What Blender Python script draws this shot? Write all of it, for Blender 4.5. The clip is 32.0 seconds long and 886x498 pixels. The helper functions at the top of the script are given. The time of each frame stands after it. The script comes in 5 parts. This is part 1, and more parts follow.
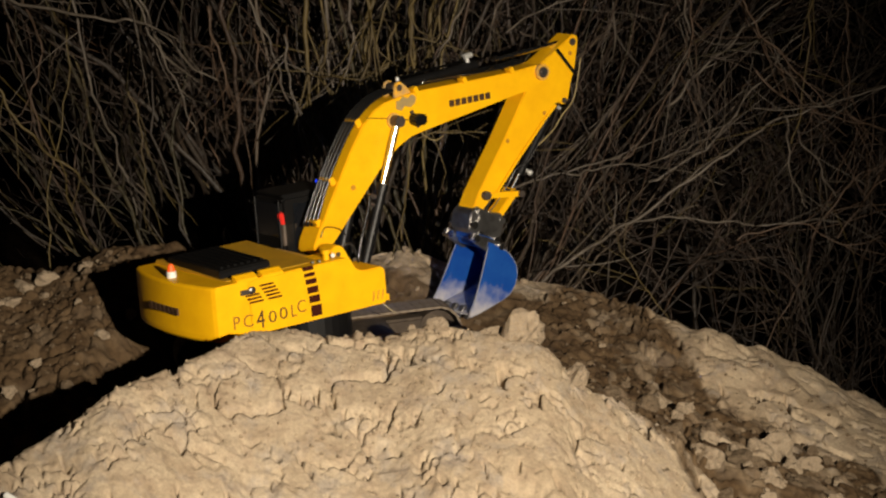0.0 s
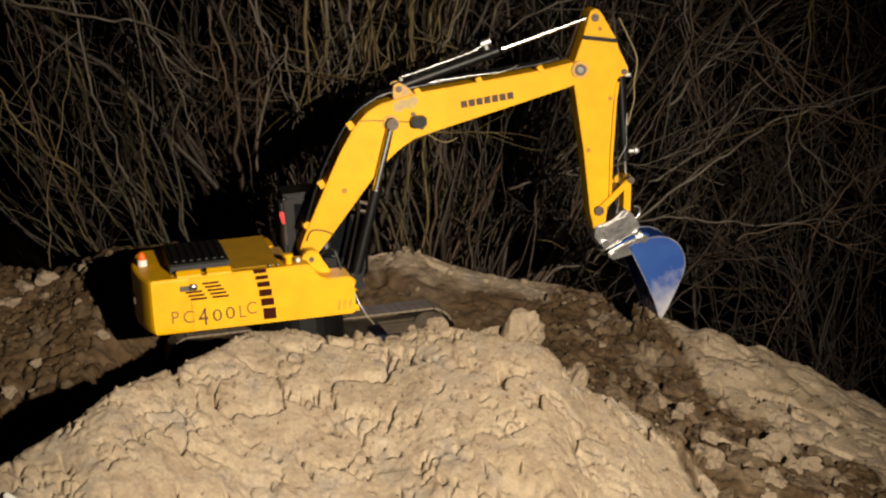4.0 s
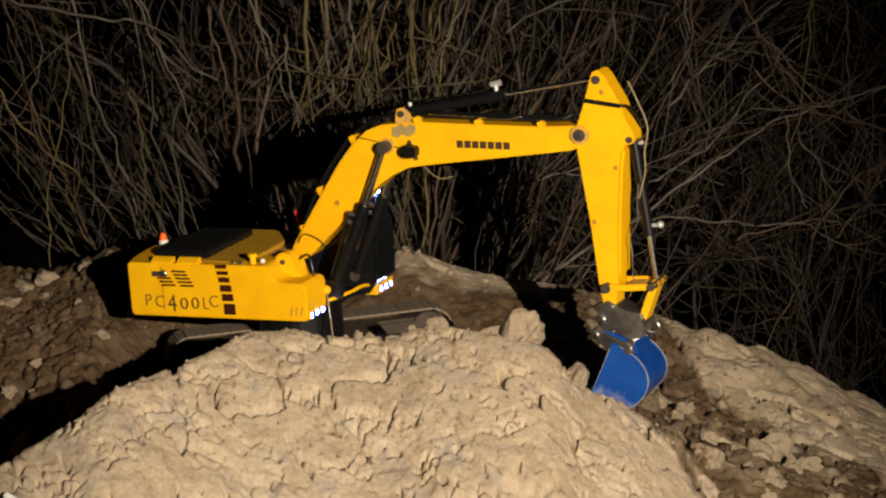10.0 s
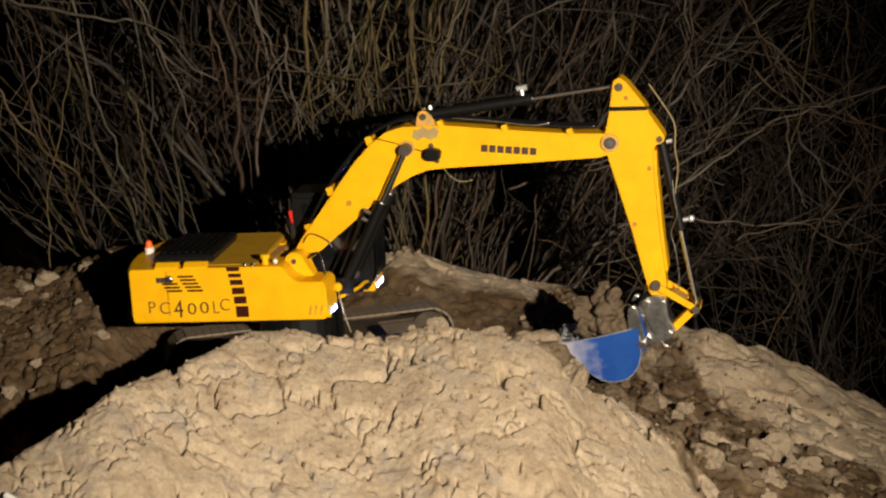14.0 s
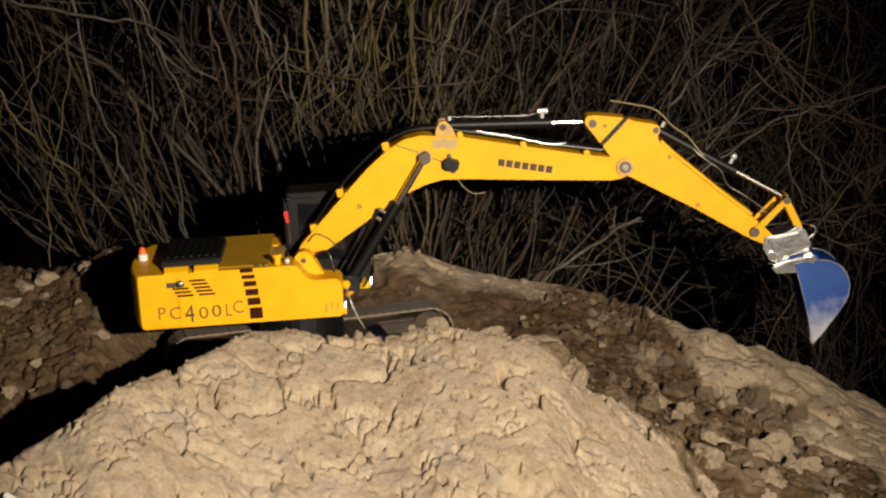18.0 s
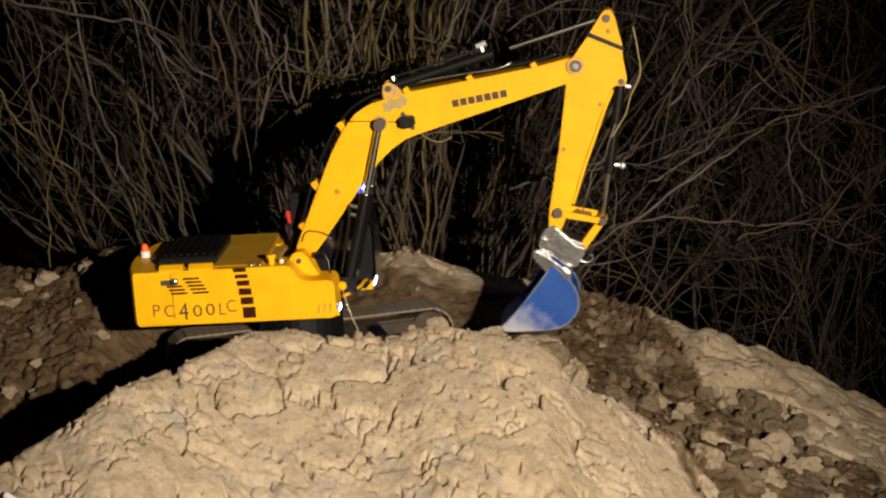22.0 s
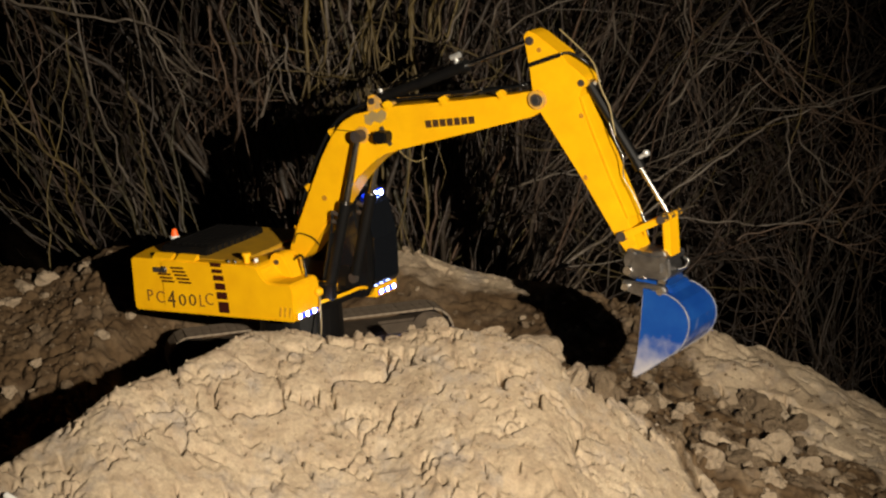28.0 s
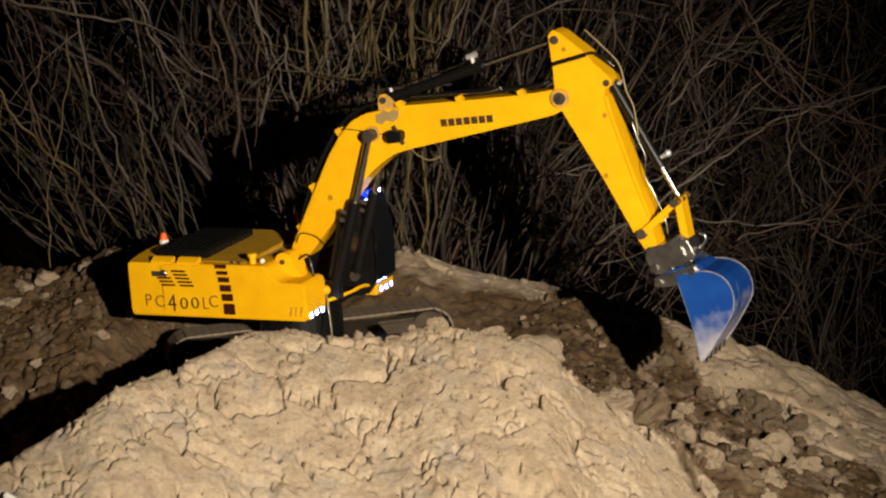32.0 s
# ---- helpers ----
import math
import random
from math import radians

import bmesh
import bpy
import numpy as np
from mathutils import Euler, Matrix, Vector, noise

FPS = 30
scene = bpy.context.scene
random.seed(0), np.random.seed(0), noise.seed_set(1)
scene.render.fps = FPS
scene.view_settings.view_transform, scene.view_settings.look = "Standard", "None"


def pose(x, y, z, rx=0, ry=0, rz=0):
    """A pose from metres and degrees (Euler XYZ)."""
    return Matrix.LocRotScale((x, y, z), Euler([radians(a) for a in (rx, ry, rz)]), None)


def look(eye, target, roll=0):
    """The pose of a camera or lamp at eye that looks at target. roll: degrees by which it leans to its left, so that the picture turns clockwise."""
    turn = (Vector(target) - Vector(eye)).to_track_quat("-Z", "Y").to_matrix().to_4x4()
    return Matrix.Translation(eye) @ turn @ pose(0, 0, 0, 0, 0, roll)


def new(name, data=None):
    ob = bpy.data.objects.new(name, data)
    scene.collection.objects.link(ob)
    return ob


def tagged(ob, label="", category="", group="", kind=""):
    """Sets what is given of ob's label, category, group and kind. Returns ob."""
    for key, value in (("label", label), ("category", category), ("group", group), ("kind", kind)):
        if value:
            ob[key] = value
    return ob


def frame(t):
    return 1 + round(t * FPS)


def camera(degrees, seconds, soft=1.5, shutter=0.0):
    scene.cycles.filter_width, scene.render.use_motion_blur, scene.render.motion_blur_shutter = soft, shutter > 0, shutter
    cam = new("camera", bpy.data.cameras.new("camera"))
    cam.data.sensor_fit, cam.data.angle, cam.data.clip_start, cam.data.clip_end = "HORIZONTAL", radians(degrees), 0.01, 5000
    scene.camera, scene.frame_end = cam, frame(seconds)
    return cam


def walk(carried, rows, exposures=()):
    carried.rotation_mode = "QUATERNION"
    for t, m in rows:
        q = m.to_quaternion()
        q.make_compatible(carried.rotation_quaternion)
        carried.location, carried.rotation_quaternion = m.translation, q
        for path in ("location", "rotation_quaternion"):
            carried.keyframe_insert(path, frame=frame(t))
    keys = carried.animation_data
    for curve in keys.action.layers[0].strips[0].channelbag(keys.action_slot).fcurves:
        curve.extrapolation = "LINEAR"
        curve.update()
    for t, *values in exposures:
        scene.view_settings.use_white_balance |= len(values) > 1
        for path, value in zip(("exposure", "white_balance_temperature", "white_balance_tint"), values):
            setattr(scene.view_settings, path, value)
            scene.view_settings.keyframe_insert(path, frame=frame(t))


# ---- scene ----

# Night, a model excavator digs on a clay bank before bare shrubs. z = 0 is the bench on which it stands.
cam = camera(22.17, 32.0, soft=2.25, shutter=0.5)
still = look((0.2638, -3.945, 1.0516), (0.2638, -0.0389, 0.1899), roll=-3.975)
walk(cam, [(0, still), (32.0, still)])

# ---- light: one hand lamp beside the camera, a black night sky ----
night = bpy.data.worlds.new("night")
scene.world = night
night.use_nodes = True
night.node_tree.nodes["Background"].inputs[0].default_value = (0.35, 0.45, 0.7, 1)
night.node_tree.nodes["Background"].inputs[1].default_value = 0.0008
lamp_data = bpy.data.lights.new("work_lamp", "SPOT")
lamp_data.energy = 1110
lamp_data.color = (1.0, 0.875, 0.70)
lamp_data.spot_size = radians(36)
lamp_data.spot_blend = 1.0
lamp_data.shadow_soft_size = 0.02
lamp = new("work_lamp", lamp_data)
lamp.matrix_world = look((1.25, -3.9, 1.10), (0.25, -0.3, 0.06))
scene.view_settings.exposure = 0.0

Z0 = 0.195          # height of the boom foot above the bench
FOOT = 0.0178       # boom foot ahead of the slewing axis
BOOM = 0.588        # boom length, foot to arm pin


# ---- materials ----
def mat(name, colour, rough=0.6, metal=0.0, second=None, scale=40.0, amount=0.5, bump=0.0, bump_scale=200.0, spec=0.5):
    """A surface with two scales of colour variation and fine relief."""
    m = bpy.data.materials.new(name)
    m.use_nodes = True
    nt = m.node_tree
    b = nt.nodes["Principled BSDF"]
    b.inputs["Roughness"].default_value = rough
    b.inputs["Metallic"].default_value = metal
    b.inputs["Specular IOR Level"].default_value = spec
    tc = nt.nodes.new("ShaderNodeTexCoord")
    if second:
        n1 = nt.nodes.new("ShaderNodeTexNoise")
        n1.inputs["Scale"].default_value = scale
        n1.inputs["Detail"].default_value = 6
        n1.inputs["Roughness"].default_value = 0.65
        ramp = nt.nodes.new("ShaderNodeValToRGB")
        ramp.color_ramp.elements[0].position = 0.5 - amount / 2
        ramp.color_ramp.elements[1].position = 0.5 + amount / 2
        ramp.color_ramp.elements[0].color = (*colour, 1)
        ramp.color_ramp.elements[1].color = (*second, 1)
        nt.links.new(tc.outputs["Object"], n1.inputs["Vector"])
        nt.links.new(n1.outputs["Fac"], ramp.inputs["Fac"])
        nt.links.new(ramp.outputs["Color"], b.inputs["Base Color"])
    else:
        b.inputs["Base Color"].default_value = (*colour, 1)
    if bump:
        n2 = nt.nodes.new("ShaderNodeTexNoise")
        n2.inputs["Scale"].default_value = bump_scale
        n2.inputs["Detail"].default_value = 5
        bp = nt.nodes.new("ShaderNodeBump")
        bp.inputs["Strength"].default_value = bump
        bp.inputs["Distance"].default_value = 0.004
        nt.links.new(tc.outputs["Object"], n2.inputs["Vector"])
        nt.links.new(n2.outputs["Fac"], bp.inputs["Height"])
        nt.links.new(bp.outputs["Normal"], b.inputs["Normal"])
    return m


def glow(name, colour, power):
    m = bpy.data.materials.new(name)
    m.use_nodes = True
    b = m.node_tree.nodes["Principled BSDF"]
    b.inputs["Base Color"].default_value = (*colour, 1)
    b.inputs["Emission Color"].default_value = (*colour, 1)
    b.inputs["Emission Strength"].default_value = power
    return m


def soil_material(name, fixed=None):
    """Clay: pale where it has dried, dark brown where it is freshly dug and on the unlit ground past the ridge. The
    ground carries this brown as an attribute.
    """
    m = bpy.data.materials.new(name)
    m.use_nodes = True
    nt = m.node_tree
    b = nt.nodes["Principled BSDF"]
    b.inputs["Roughness"].default_value = 0.95
    b.inputs["Specular IOR Level"].default_value = 0.15
    tc = nt.nodes.new("ShaderNodeTexCoord")

    def ns(scale, detail=6, rough=0.6):
        n = nt.nodes.new("ShaderNodeTexNoise")
        n.inputs["Scale"].default_value = scale
        n.inputs["Detail"].default_value = detail
        n.inputs["Roughness"].default_value = rough
        nt.links.new(tc.outputs["Object"], n.inputs["Vector"])
        return n.outputs["Fac"]

    def two(fac, a, c, lo=0.35, hi=0.65):
        r = nt.nodes.new("ShaderNodeValToRGB")
        r.color_ramp.elements[0].position, r.color_ramp.elements[1].position = lo, hi
        r.color_ramp.elements[0].color, r.color_ramp.elements[1].color = (*a, 1), (*c, 1)
        nt.links.new(fac, r.inputs["Fac"])
        return r.outputs["Color"]

    tan = two(ns(9), (0.405, 0.312, 0.207), (0.525, 0.420, 0.292))
    grey = nt.nodes.new("ShaderNodeMix")
    grey.data_type = "RGBA"
    grey.inputs["B"].default_value = (0.365, 0.310, 0.250, 1)
    nt.links.new(tan, grey.inputs["A"])
    nt.links.new(two(ns(17, 7, 0.7), (0.0, 0.0, 0.0), (1.0, 1.0, 1.0), 0.50, 0.68), grey.inputs["Factor"])
    dry = grey.outputs["Result"]
    wet = two(ns(14), (0.056, 0.034, 0.016), (0.122, 0.079, 0.042))
    mix = nt.nodes.new("ShaderNodeMix")
    mix.data_type = "RGBA"
    if fixed is None:
        at = nt.nodes.new("ShaderNodeAttribute")
        at.attribute_name = "damp"
        nt.links.new(at.outputs["Fac"], mix.inputs["Factor"])
    else:
        mix.inputs["Factor"].default_value = fixed
    nt.links.new(dry, mix.inputs["A"])
    nt.links.new(wet, mix.inputs["B"])
    grain = two(ns(160, 4, 0.7), (0.72, 0.72, 0.74), (1.0, 1.0, 1.0), 0.3, 0.6)
    mul = nt.nodes.new("ShaderNodeMix")
    mul.data_type, mul.blend_type = "RGBA", "MULTIPLY"
    mul.inputs["Factor"].default_value = 1.0
    nt.links.new(mix.outputs["Result"], mul.inputs["A"])
    nt.links.new(grain, mul.inputs["B"])
    stain = two(ns(28, 5, 0.65), (0.80, 0.77, 0.77), (1.0, 1.0, 1.0), 0.32, 0.55)
    mul2 = nt.nodes.new("ShaderNodeMix")
    mul2.data_type, mul2.blend_type = "RGBA", "MULTIPLY"
    mul2.inputs["Factor"].default_value = 1.0
    nt.links.new(mul.outputs["Result"], mul2.inputs["A"])
    nt.links.new(stain, mul2.inputs["B"])
    nt.links.new(mul2.outputs["Result"], b.inputs["Base Color"])
    bp = nt.nodes.new("ShaderNodeBump")
    bp.inputs["Strength"].default_value = 0.55
    bp.inputs["Distance"].default_value = 0.006
    nt.links.new(ns(110, 8, 0.7), bp.inputs["Height"])
    nt.links.new(bp.outputs["Normal"], b.inputs["Normal"])
    return m


YELLOW = mat("yellow_paint", (0.88, 0.475, 0.004), 0.42, second=(0.75, 0.370, 0.004), scale=22, amount=0.5, bump=0.08, bump_scale=70, spec=0.2)
YELLOW_WORN = mat("worn_yellow_paint", (0.74, 0.37, 0.01), 0.5, second=(0.34, 0.24, 0.12), scale=60, amount=0.25, bump=0.1)
BLACK = mat("black_plastic", (0.0032, 0.0032, 0.0036), 0.42, second=(0.007, 0.0065, 0.006), scale=50, amount=0.6, spec=0.25)
RUBBER = mat("black_rubber", (0.007, 0.007, 0.007), 0.27, spec=0.5)
CHROME = mat("chrome_rod", (0.72, 0.70, 0.67), 0.24, 1.0)
STEEL = mat("bare_steel", (0.52, 0.51, 0.50), 0.30, 0.95, second=(0.20, 0.19, 0.185), scale=26, amount=0.40, bump=0.35, bump_scale=38)
NICKEL = mat("bright_nickel", (0.86, 0.85, 0.82), 0.38, 0.7)
CHROME_DARK = mat("dull_dark_pipe", (0.30, 0.29, 0.28), 0.22, 1.0)
PIN = mat("dark_pin", (0.07, 0.058, 0.048), 0.5, 0.6, second=(0.13, 0.10, 0.08), scale=90, amount=0.5, spec=0.3)
# darker yellow for the hood, whose top gets only grazing light
YELLOW_SHADED = mat("shaded_yellow_paint", (0.54, 0.29, 0.010), 0.6, second=(0.36, 0.20, 0.02), scale=25, amount=0.5, bump=0.1, spec=0.2)
TRACK = mat("muddy_track_steel", (0.13, 0.10, 0.075), 0.85, 0.0, second=(0.24, 0.19, 0.135), scale=45, amount=0.5, bump=0.4, spec=0.2)
TRACK_DARK = mat("dark_track_frame", (0.035, 0.026, 0.019), 0.8, second=(0.08, 0.06, 0.042), scale=30, amount=0.4, bump=0.3, spec=0.2)
VENT = mat("brown_vent_opening", (0.040, 0.007, 0.003), 0.8, spec=0.1)
FADED = mat("faded_brown_lettering", (0.14, 0.055, 0.006), 0.6, second=(0.25, 0.11, 0.010), scale=60, amount=0.6)
NOSE_BROWN = mat("nose_mark_brown", (0.42, 0.20, 0.010), 0.6, second=(0.70, 0.36, 0.006), scale=120, amount=0.3)
LETTER = mat("dark_brown_lettering", (0.050, 0.022, 0.006), 0.6)
WELDED = mat("scorched_weld_metal", (0.30, 0.23, 0.13), 0.5, 0.2, second=(0.50, 0.33, 0.07), scale=60, amount=0.5, bump=0.2)
RUST_DOT = mat("rust_brown_dot", (0.30, 0.12, 0.015), 0.6, second=(0.52, 0.25, 0.010), scale=200, amount=0.4)
RED = mat("red_plastic", (0.62, 0.02, 0.015), 0.4)
WHITE = mat("white_plastic", (0.75, 0.74, 0.70), 0.5)
WIRE = mat("yellowed_wire", (0.36, 0.28, 0.12), 0.5, second=(0.2, 0.15, 0.07), scale=60)
LED = glow("white_blue_led", (0.36, 0.50, 1.0), 90.0)
# blue halo of the LEDs, as a glow on bars that are no lamps
LED_HALO = glow("blue_led_halo", (0.02, 0.06, 1.0), 1.2)
AMBER = glow("amber_beacon", (0.78, 0.10, 0.010), 0.35)
GLASS = mat("dark_cab_glass", (0.006, 0.007, 0.009), 0.12, spec=0.6)
CLAY = soil_material("clay_bank")
CLOD_PALE = soil_material("dry_clod", 0.22)
CLOD_BROWN = soil_material("damp_clod", 0.75)


def bucket_blue():
    """Blue paint, worn to bare grey steel and dried clay towards the cutting edge."""
    m = mat("worn_blue_paint", (0.004, 0.036, 0.215), 0.42, second=(0.010, 0.064, 0.265), scale=18, amount=0.45, bump=0.04, spec=0.14)
    nt = m.node_tree
    b = nt.nodes["Principled BSDF"]
    old = b.inputs["Base Color"].links[0].from_socket
    tc = nt.nodes.new("ShaderNodeTexCoord")
    sep = nt.nodes.new("ShaderNodeSeparateXYZ")
    nt.links.new(tc.outputs["Object"], sep.inputs[0])
    n = nt.nodes.new("ShaderNodeTexNoise")
    n.inputs["Scale"].default_value = 35
    n.inputs["Detail"].default_value = 7
    nt.links.new(tc.outputs["Object"], n.inputs["Vector"])
    a1 = nt.nodes.new("ShaderNodeMath")
    a1.operation = "MULTIPLY_ADD"
    a1.inputs[1].default_value = 0.12
    nt.links.new(n.outputs["Fac"], a1.inputs[0])
    nt.links.new(sep.outputs["X"], a1.inputs[2])
    r = nt.nodes.new("ShaderNodeMapRange")
    r.inputs["From Min"].default_value, r.inputs["From Max"].default_value = 0.185, 0.265
    nt.links.new(a1.outputs[0], r.inputs["Value"])
    mix = nt.nodes.new("ShaderNodeMix")
    mix.data_type = "RGBA"
    nt.links.new(r.outputs["Result"], mix.inputs["Factor"])
    nt.links.new(old, mix.inputs["A"])
    mix.inputs["B"].default_value = (0.40, 0.38, 0.38, 1)
    nt.links.new(mix.outputs["Result"], b.inputs["Base Color"])
    return m


BLUE = bucket_blue()
DUSTY = mat("clay_dusted_steel", (0.36, 0.33, 0.30), 0.8, 0.1, second=(0.07, 0.10, 0.20), scale=45, amount=0.5, bump=0.3)


# ---- mesh tools ----
def part(name, bm, material, parent, label="", m=None, smooth=False):
    """Links a bmesh as one mesh object under a thing or a part."""
    me = bpy.data.meshes.new(name)
    bm.normal_update()
    bm.to_mesh(me)
    bm.free()
    me.materials.append(material)
    if smooth:
        me.shade_smooth()
    ob = new(name, me)
    ob.parent = parent
    if m is not None:
        ob.matrix_basis = m
    if label:
        ob["label"] = label
    return ob


def prism(profile, y0, y1, bevel=0.0, bm=None):
    """A plate or block: a profile in x and z, from y0 to y1."""
    own = bm is None
    bm = bm or bmesh.new()
    a = [bm.verts.new((x, y0, z)) for x, z in profile]
    c = [bm.verts.new((x, y1, z)) for x, z in profile]
    faces = [bm.faces.new(a), bm.faces.new(c[::-1])]
    n = len(profile)
    for i in range(n):
        j = (i + 1) % n
        faces.append(bm.faces.new((a[j], a[i], c[i], c[j])))
    bmesh.ops.recalc_face_normals(bm, faces=faces)
    if bevel and own:
        bmesh.ops.bevel(bm, geom=list(bm.edges), offset=bevel, segments=2, affect="EDGES", clamp_overlap=True)
    return bm


def block(x0, x1, y0, y1, z0, z1, bevel=0.002, bm=None):
    return prism([(x0, z0), (x1, z0), (x1, z1), (x0, z1)], y0, y1, bevel, bm)


def rod(p, q, r, r2=None, seg=14, bm=None):
    """A bar from p to q."""
    bm = bm or bmesh.new()
    p, q = Vector(p), Vector(q)
    d = q - p
    m = Matrix.Translation((p + q) / 2) @ d.to_track_quat("Z", "Y").to_matrix().to_4x4()
    bmesh.ops.create_cone(bm, cap_ends=True, segments=seg, radius1=r, radius2=r if r2 is None else r2, depth=d.length, matrix=m)
    return bm


def ball(c, r, bm=None, sub=2, squash=(1, 1, 1)):
    bm = bm or bmesh.new()
    bmesh.ops.create_icosphere(bm, subdivisions=sub, radius=r, matrix=Matrix.Translation(c) @ Matrix.Diagonal((*squash, 1)))
    return bm


def tubes(paths, sides=5):
    """Vertices and faces of many tapered tubes: each a list of (point, radius)."""
    verts, faces = [], []
    ring = [(math.cos(2 * math.pi * k / sides), math.sin(2 * math.pi * k / sides)) for k in range(sides)]
    for pts in paths:
        start = len(verts)
        n = len(pts)
        for i, (p, r) in enumerate(pts):
            a = pts[max(i - 1, 0)][0]
            b = pts[min(i + 1, n - 1)][0]
            d = (Vector(b) - Vector(a)).normalized()
            u = d.cross(Vector((0.31, 0.9, 0.2))).normalized()
            v = d.cross(u)
            for cx, sx in ring:
                verts.append((p[0] + r * (u.x * cx + v.x * sx), p[1] + r * (u.y * cx + v.y * sx), p[2] + r * (u.z * cx + v.z * sx)))
        for i in range(n - 1):
            for k in range(sides):
                j = (k + 1) % sides
                faces.append((start + i * sides + k, start + i * sides + j, start + (i + 1) * sides + j, start + (i + 1) * sides + k))
        faces.append(tuple(start + k for k in range(sides))[::-1])
        faces.append(tuple(start + (n - 1) * sides + k for k in range(sides)))
    return verts, faces


def tube_part(name, paths, material, parent, label="", sides=6, m=None):
    me = bpy.data.meshes.new(name)
    me.from_pydata(*(lambda vf: (vf[0], [], vf[1]))(tubes(paths, sides)))
    me.materials.append(material)
    me.shade_smooth()
    ob = new(name, me)
    ob.parent = parent
    if m is not None:
        ob.matrix_basis = m
    if label:
        ob["label"] = label
    return ob


def smooth_path(points, r, steps=6):
    """A rounded run through a few points, for hoses and wires."""
    p = [Vector(q) for q in points]
    out = []
    for i in range(len(p) - 1):
        a, b, c, d = p[max(i - 1, 0)], p[i], p[i + 1], p[min(i + 2, len(p) - 1)]
        for k in range(steps):
            t = k / steps
            out.append((0.5 * ((2 * b) + (c - a) * t + (2 * a - 5 * b + 4 * c - d) * t * t + (3 * b - a - 3 * c + d) * t ** 3), r))
    out.append((p[-1], r))
    return out


# ---- the ground: one sheet, a clay heap before the machine, a bench, a bank behind ----
def along(table, v):
    return np.interp(v, [a for a, _ in table], [b for _, b in table])


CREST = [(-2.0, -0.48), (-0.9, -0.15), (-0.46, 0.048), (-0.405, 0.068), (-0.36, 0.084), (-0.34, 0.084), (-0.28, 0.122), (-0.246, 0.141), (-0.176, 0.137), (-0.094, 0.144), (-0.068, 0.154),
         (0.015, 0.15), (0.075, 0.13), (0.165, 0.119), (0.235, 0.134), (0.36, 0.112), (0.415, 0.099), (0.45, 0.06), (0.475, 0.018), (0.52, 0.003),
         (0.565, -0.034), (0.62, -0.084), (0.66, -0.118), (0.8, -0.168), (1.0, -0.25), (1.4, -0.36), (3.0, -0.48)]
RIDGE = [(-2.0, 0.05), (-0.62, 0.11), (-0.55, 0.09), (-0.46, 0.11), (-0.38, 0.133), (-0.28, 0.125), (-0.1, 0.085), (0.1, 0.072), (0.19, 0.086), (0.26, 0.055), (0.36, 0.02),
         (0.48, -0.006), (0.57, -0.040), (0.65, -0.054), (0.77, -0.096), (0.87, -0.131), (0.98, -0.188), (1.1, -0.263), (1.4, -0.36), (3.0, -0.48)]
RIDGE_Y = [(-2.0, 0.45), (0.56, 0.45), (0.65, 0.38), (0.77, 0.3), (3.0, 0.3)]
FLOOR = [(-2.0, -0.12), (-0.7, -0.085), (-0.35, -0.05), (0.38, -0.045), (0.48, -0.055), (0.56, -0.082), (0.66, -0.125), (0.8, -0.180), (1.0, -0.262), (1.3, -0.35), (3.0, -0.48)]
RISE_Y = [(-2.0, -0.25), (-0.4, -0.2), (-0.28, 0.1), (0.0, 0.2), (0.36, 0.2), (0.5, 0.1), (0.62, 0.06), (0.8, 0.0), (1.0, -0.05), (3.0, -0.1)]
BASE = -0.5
# unseen drop past the ridge, added so that the ground there stays dark
DARK_DROP = -1.8


def crest_line(x):
    """Where the heap's crest runs: across before the machine, and towards the camera beyond its left end."""
    return -0.38 + 0.015 * np.sin(x * 11.0) + np.maximum(np.minimum(0, (x + 0.05) * 1.1), -0.9)


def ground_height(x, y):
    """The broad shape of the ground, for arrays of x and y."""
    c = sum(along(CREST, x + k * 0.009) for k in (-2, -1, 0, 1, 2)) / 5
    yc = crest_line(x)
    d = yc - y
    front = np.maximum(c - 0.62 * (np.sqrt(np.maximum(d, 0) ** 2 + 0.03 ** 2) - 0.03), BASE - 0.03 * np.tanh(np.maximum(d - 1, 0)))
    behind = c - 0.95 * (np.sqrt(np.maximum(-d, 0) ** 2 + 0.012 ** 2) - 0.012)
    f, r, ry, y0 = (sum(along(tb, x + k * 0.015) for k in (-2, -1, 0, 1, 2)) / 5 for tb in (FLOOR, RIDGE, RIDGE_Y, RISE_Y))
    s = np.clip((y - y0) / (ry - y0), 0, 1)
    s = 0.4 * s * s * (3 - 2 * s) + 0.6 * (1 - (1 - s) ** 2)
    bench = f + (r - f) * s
    after = np.maximum(r - 1.0 * (np.sqrt(np.maximum(y - ry, 0) ** 2 + 0.02 ** 2) - 0.02), DARK_DROP)
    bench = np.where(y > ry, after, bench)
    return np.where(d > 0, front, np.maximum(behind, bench))


